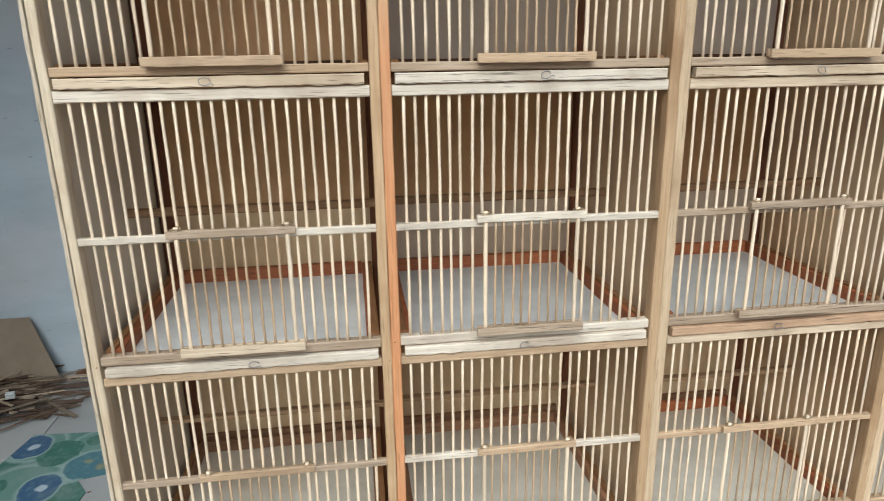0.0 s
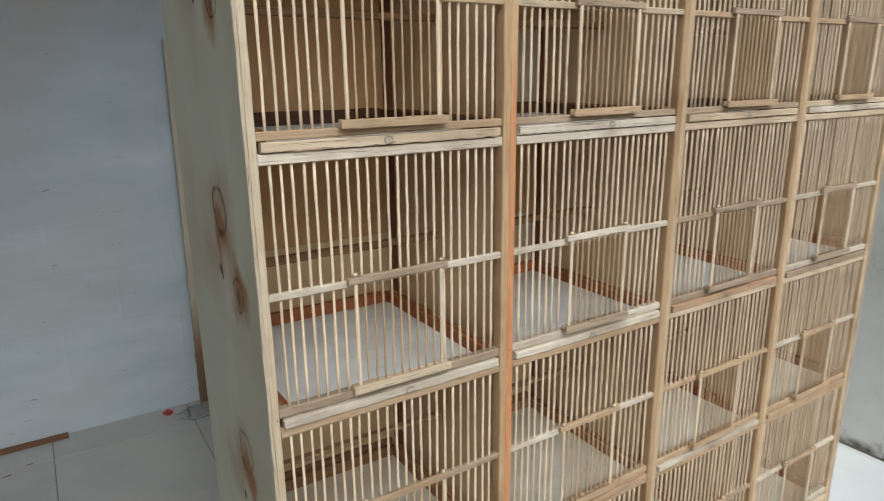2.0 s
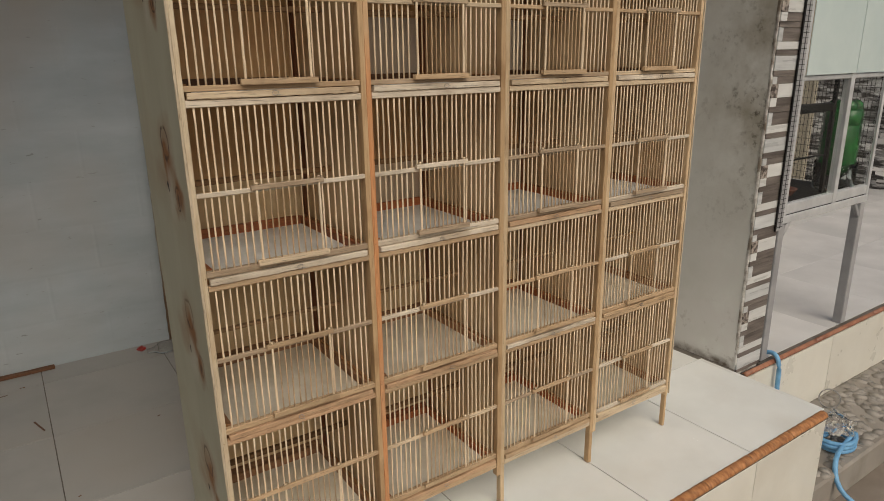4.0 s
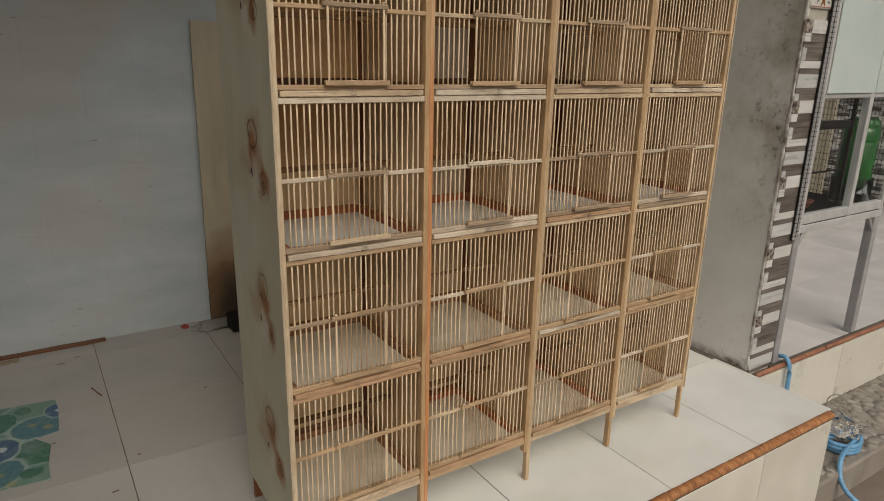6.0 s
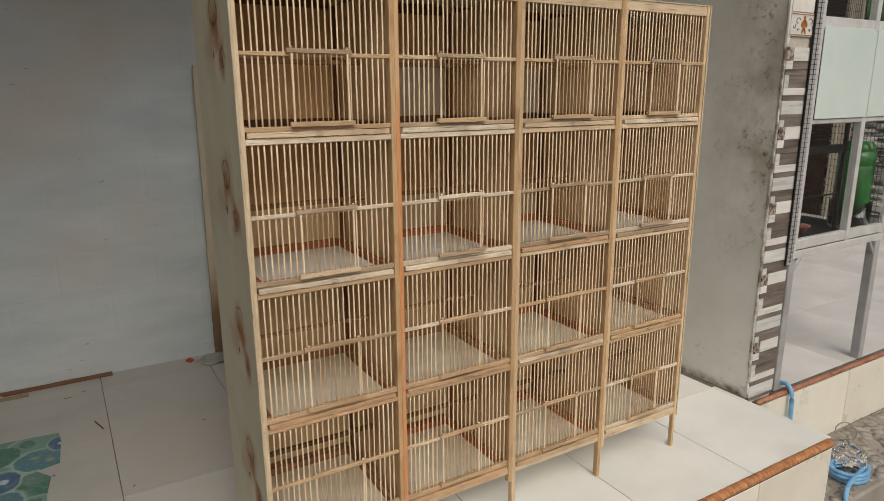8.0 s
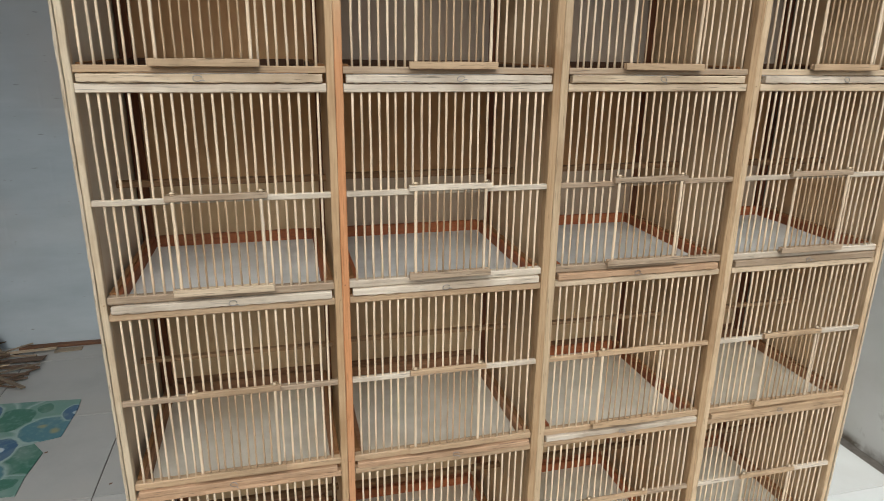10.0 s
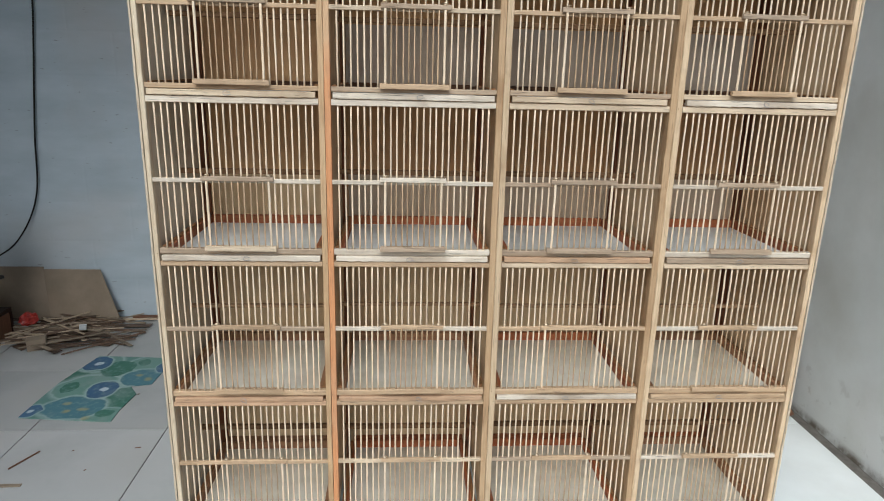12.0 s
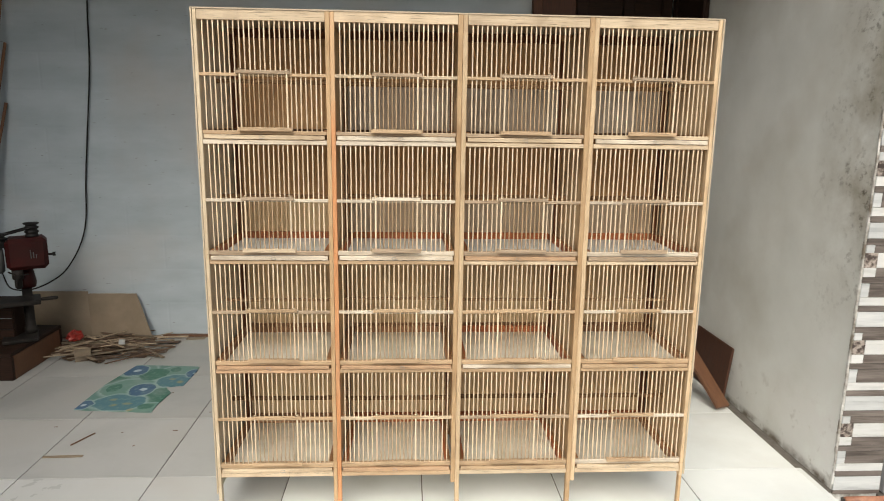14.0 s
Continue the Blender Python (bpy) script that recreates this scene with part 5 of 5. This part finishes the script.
for q in range(5):
    a = q * 2 * math.pi / 5 + 0.3
    part("base_lobe", lathe([(0.030, 0.37), (0.033, 0.39), (0.028, 0.41), (0.016, 0.422), (0.004, 0.425)], 12, (JX + 0.045 * math.cos(a), JY + 0.045 * math.sin(a), 0.6805)), green_plastic, jug, "", (0, 0, 0), True)
part("water_cup", lathe([(0.088, 0.0), (0.091, 0.004), (0.095, 0.13), (0.092, 0.13), (0.088, 0.008), (0.02, 0.006)], 24, (JX, JY, 0.6805)), clear_glass, jug, "clear ribbed cup", (0, 0, 0), True)
tagged(put("seed_bowl", mesh_of(lathe([(0.03, 0), (0.05, 0.03), (0.052, 0.035), (0.046, 0.032), (0.028, 0.006)], 18), "seed_bowl", brown_bowl, True), None, (2.72, 0.27, 0.6805)), "small red-brown feed bowl on the cabinet floor", "bowl")

tagged(put("white_cup", mesh_of(lathe([(0.024, 0), (0.028, 0.004), (0.030, 0.05), (0.026, 0.068), (0.010, 0.075)], 16), "white_cup", white_plastic, True), None, (2.66, 0.30, 0.6805)), "small white plastic drinking cup on the cabinet floor", "cup")

# ---- far end of the veranda: fluted wooden screen and dark shutter ----
screen = thing("fluted_screen", (6.97, 2.385, -0.02), "tall fluted screen of tan and grey wooden slats", "slat screen")
for q in range(5):
    part("slat", stick(2.5, 0.02, 0.034, "z", 10, 0.25, 0.0015, 8, 900 + q), tan_slat, screen, "", (6.97, 2.31 + 0.0375 * q, 1.231))
part("screen_rail", box(6.981, 6.989, 2.29, 2.48, 0.2, 0.26, 0.002), plank_brown, screen)
part("screen_rail", box(6.981, 6.989, 2.29, 2.48, 2.1, 2.16, 0.002), plank_brown, screen)
shutter = thing("roller_shutter", (6.96, 2.93, -0.02), "lowered dark brown ribbed roller shutter in the veranda wall", "shutter")
rib_me = mesh_of(stick(0.86, 0.02, 0.068, "y", 2, 0.3, 0.0005, 8, 7), "rib", near_black_wood)
for q in range(36):
    put("rib", rib_me, shutter, (6.965, 2.935, 0.02 + 0.07 * q))

# ---- outside on the ledge: hose, bag, wire ring ----
hose_pts = [(2.50, 0.30, -0.010), (2.475, 0.16, -0.009), (2.468, 0.085, 0.008), (2.468, 0.055, -0.04), (2.47, 0.05, -0.15), (2.475, 0.045, -0.27), (2.50, 0.02, -0.345), (2.56, -0.04, -0.361), (2.66, -0.10, -0.361)]
loops = []
for i in range(42):
    a = i * 0.42
    loops.append((2.578 + (0.08 + 0.004 * math.sin(i)) * math.cos(a + 1.0), -0.185 + 0.07 * math.sin(a + 1.0), -0.361 + 0.0011 * i))
tail = [(2.42, -0.26, -0.34), (2.36, -0.34, -0.44), (2.44, -0.52, -0.505), (2.7, -0.75, -0.509), (3.2, -0.95, -0.509)]
tagged(part("garden_hose", tube(smooth_line(hose_pts + loops + tail, 5), 0.0105, 8), blue_hose, None, "", (0, 0, 0), True), "light blue garden hose coiled on the ledge", "hose")
tagged(put("clear_bag", mesh_of(crumpled(0.065, 5.7, 0.75, 4), "clear_bag", bag_plastic), None, (2.612, -0.165, -0.31)), "crumpled clear plastic bag on the coiled hose", "plastic bag")
bm = tube([Vector((0.046 * math.cos(a), 0.046 * math.sin(a), 0.004 * math.sin(3 * a))) for a in [i * 2 * math.pi / 30 for i in range(30)]], 0.003, 6, True)
tagged(put("wire_ring", mesh_of(bm, "wire_ring", wire_metal, True), None, (2.90, 0.0, -0.326), Euler((radians(72), 0, -1.1)).to_matrix().to_4x4()), "rusty wire ring lying against the riser", "wire ring")

# ---- pieces: tiles, pebbles ----
tile_me = {}


def tile(w, h, t, material, bevel=0.0006):
    key = (round(w, 3), round(h, 3), material.name)
    if key not in tile_me:
        tile_me[key] = mesh_of(box(-w / 2, w / 2, -h / 2, h / 2, -t, 0, bevel), "tile", material)
    return tile_me[key]


xs = [X_L] + [1.677 - 0.4955 * i for i in range(7, -2, -1)] + [X_R]
ys = [Y_F + 0.029, 0.258, 0.756, 1.256, 1.756, Y_B]
for x0, x1 in zip(xs, xs[1:]):
    for y0, y1 in zip(ys, ys[1:]):
        if x1 - x0 < 0.02:
            continue
        if x1 > 2.14 and y0 < 0.1:
            x1 = 2.156
        # Left of and behind the rack, tile colour steps darker in place of shade.
        used = tile_shade_deep if y0 > 0.6 else (tile_shade_mid if y0 > 0.2 else tile_shade_light)
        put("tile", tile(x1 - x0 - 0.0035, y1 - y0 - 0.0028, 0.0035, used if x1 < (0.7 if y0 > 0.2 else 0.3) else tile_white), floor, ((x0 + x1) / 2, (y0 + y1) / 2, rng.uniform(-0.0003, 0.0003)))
for x0, x1 in zip(xs, xs[1:]):
    x1 = min(x1, 2.145)
    if x1 - x0 > 0.03:
        me = mesh_of(box(-(x1 - x0) / 2 + 0.0015, (x1 - x0) / 2 - 0.0015, -0.004, 0.004, -0.245, 0.245, 0.001), "riser_tile", tile_riser)
        put("riser_tile", me, floor, ((x0 + x1) / 2, Y_F + 0.008, -0.272))
me = mesh_of(box(-0.004, 0.004, -0.19, 0.19, -0.25, 0.25, 0.001), "riser_tile", tile_riser)
put("riser_tile", me, floor, (2.1525, -0.11, -0.255))

vxs = [2.43 + 0.6 * i for i in range(8)]
for x0 in vxs:
    for y0 in (0.11, 0.71, 1.31, 1.91, 2.51, 3.11):
        x1, y1 = min(x0 + 0.6, 7.0), min(y0 + 0.6, 3.4)
        if x1 - x0 > 0.02:
            put("tile", tile(x1 - x0 - 0.002, y1 - y0 - 0.002, 0.004, veranda_tile, 0.0004), veranda, ((x0 + x1) / 2, (y0 + y1) / 2, -0.02))
edge_bm = stick(0.598, 0.024, 0.026, "x", 6, 0.4, 0.0006, 8, 5)
edge_me = mesh_of(edge_bm, "edging_piece", terracotta_plain, True)
for i in range(8):
    put("edging_piece", edge_me, edge, (X_R + 0.34 + 0.6 * i, 0.084, -0.031))
for i in range(7):
    me = mesh_of(box(-0.348, 0.348, -0.004, 0.004, -0.163, 0.163, 0.001), "riser_tile", tile_riser)
    put("riser_tile", me, veranda, (2.66 + 0.70 * i, 0.08, -0.209))

# patterned strip tiles on the end of the plaster wall
PATTERN = [("sq", 0.053), ("sd", 0.033), ("d", 0.022), ("ld", 0.050), ("w", 0.030), ("d", 0.022), ("l", 0.055), ("d", 0.022), ("ld", 0.028)]
WX0, WX1, WY = X_R + 0.001, X_R + 0.179, 0.106
piece_cache = {}


def wall_piece(x0, x1, z0, z1, material):
    key = (round(x1 - x0, 4), round(z1 - z0, 4), material.name)
    if key not in piece_cache:
        w, h = x1 - x0 - 0.001, z1 - z0 - 0.001
        piece_cache[key] = mesh_of(box(-w / 2, w / 2, -0.005, 0.004, -h / 2, h / 2, 0.0008), "tile_piece", material)
    put("tile_piece", piece_cache[key], wall_right, ((x0 + x1) / 2, WY, (z0 + z1) / 2))


z = 0.2625
seq = []
zz = z
for rep in range(5):
    for kind, h in PATTERN:
        seq.append((kind, zz - h, zz))
        zz -= h
    zz = z + 0.3145 * (rep + 1)
for kind, z0, z1 in seq:
    if z1 > 1.56 or z0 < -0.06:
        if z1 <= -0.02 or z0 >= 1.56:
            continue
    z0, z1 = max(z0, -0.018), min(z1, 1.56)
    if z1 - z0 < 0.004:
        continue
    a = WX0 + 0.045
    if kind == "sq":
        wall_piece(WX0, a, z0, z1, t_square)
        wall_piece(a, WX1, z0, z1, t_white)
    elif kind == "sd":
        wall_piece(WX0, a, z0, z1, t_white)
        wall_piece(a, WX1, z0, z1, t_dark)
    elif kind == "ld":
        wall_piece(WX0, WX0 + 0.03, z0, z1, t_light)
        wall_piece(WX0 + 0.03, WX1, z0, z1, t_dark)
    else:
        wall_piece(WX0, WX1, z0, z1, {"d": t_dark, "w": t_white, "l": t_light}[kind])
# border tile with an orange ornament, white plaster above it
wall_piece(WX0, WX1, 1.562, 1.652, t_white)
def leaf(cx, cz, rx, rz, material, turn=0.0):
    bm = lathe([(1, -0.001), (1, 0.001)], 14, (0, 0, 0), "y")
    bm.transform(Matrix.Rotation(turn, 4, "Y") @ Matrix.Diagonal((rx, 1, rz, 1)))
    put("ornament", mesh_of(bm, "ornament", material), wall_right, (cx, 0.0995, cz))


BX, BZ = 2.288, 1.606
for dx, dz, rx, rz, turn in ((0, 0.0, 0.009, 0.024, 0), (-0.012, 0.006, 0.006, 0.016, 0.5), (0.012, 0.006, 0.006, 0.016, -0.5), (0, 0.028, 0.007, 0.007, 0), (-0.008, -0.022, 0.004, 0.012, 0.4), (0.008, -0.022, 0.004, 0.012, -0.4)):
    leaf(BX + dx, BZ + dz, rx, rz, t_orange, turn)
# dark scrolls on both sides of the flower, and the lines along the rims
for s in (-1, 1):
    for k, (cx, cz, rad) in enumerate(((0.043, 0.012, 0.017), (0.068, -0.006, 0.013), (0.040, -0.022, 0.009))):
        pts = [Vector((BX + s * (cx + (rad - 0.0016 * q) * math.cos(a)), 0.0998, BZ + cz + (rad - 0.0016 * q) * math.sin(a))) for q, a in enumerate([2.6 - 0.62 * q * (1 if k != 1 else -1) for q in range(8)])]
        put("ornament", mesh_of(tube(pts, 0.0017, 5), "ornament", t_dark), wall_right)
for z in (1.568, 1.646):
    put("ornament", mesh_of(box(WX0 + 0.002, WX1 - 0.002, 0.0992, 0.1008, z - 0.0016, z + 0.0016), "ornament", t_orange), wall_right)
wall_piece(WX0, WX1 - 0.03, 1.654, 2.74, white_plastic)
wall_piece(WX1 - 0.03, WX1, 1.654, 2.74, black_plastic)

# strip tiles of the far veranda walls, joined
bm = bmesh.new()
r = random.Random(5)
z = -0.02
while z < 1.42:
    h = r.choice((0.03, 0.045, 0.06))
    y = -0.59 - r.uniform(0, 0.2)
    while y < 3.39:
        w = r.uniform(0.12, 0.34)
        d = r.uniform(0.006, 0.014)
        y0, y1 = max(y, -0.59), min(y + w, 3.39)
        if y1 - y0 > 0.01:
            box(7.0 - d, 7.0, y0, y1 - 0.002, z, z + h - 0.002, 0, bm)
        y += w
    z += h
ob = part("strip_tiles", bm, far_strip, far, "brown and white strip tiles")
ob["kind"] = "stuff"
part("border_tiles", box(6.99, 7.0, -0.59, 3.39, 1.43, 1.55, 0.001), t_orange, far, "orange border tiles")

me = mesh_of(box(-0.065, 0.065, -0.004, 0.004, -0.163, 0.163, 0.001), "riser_tile", tile_riser)
put("riser_tile", me, veranda, (2.245, 0.08, -0.209))

# pebbles washed into the ledge
bm = bmesh.new()
r = random.Random(12)
for i in range(420):
    x, y = r.uniform(2.3, 4.6), r.uniform(-0.275, 0.06)
    s = r.uniform(0.012, 0.036)
    tmp = bmesh.new()
    bmesh.ops.create_icosphere(tmp, subdivisions=1, radius=1)
    a = r.uniform(0, 3.14)
    tmp.transform(Matrix.Translation((x, y, -0.373)) @ Matrix.Rotation(a, 4, "Z") @ Matrix.Diagonal((s * 1.4, s, s * 0.26, 1)))
    me = bpy.data.meshes.new("tmp")
    tmp.to_mesh(me)
    tmp.free()
    bm.from_mesh(me)
    bpy.data.meshes.remove(me)
ob = part("pebbles", bm, pebble, ledge, "rounded grey pebbles set in cement", (0, 0, 0), True)
ob["kind"] = "stuff"
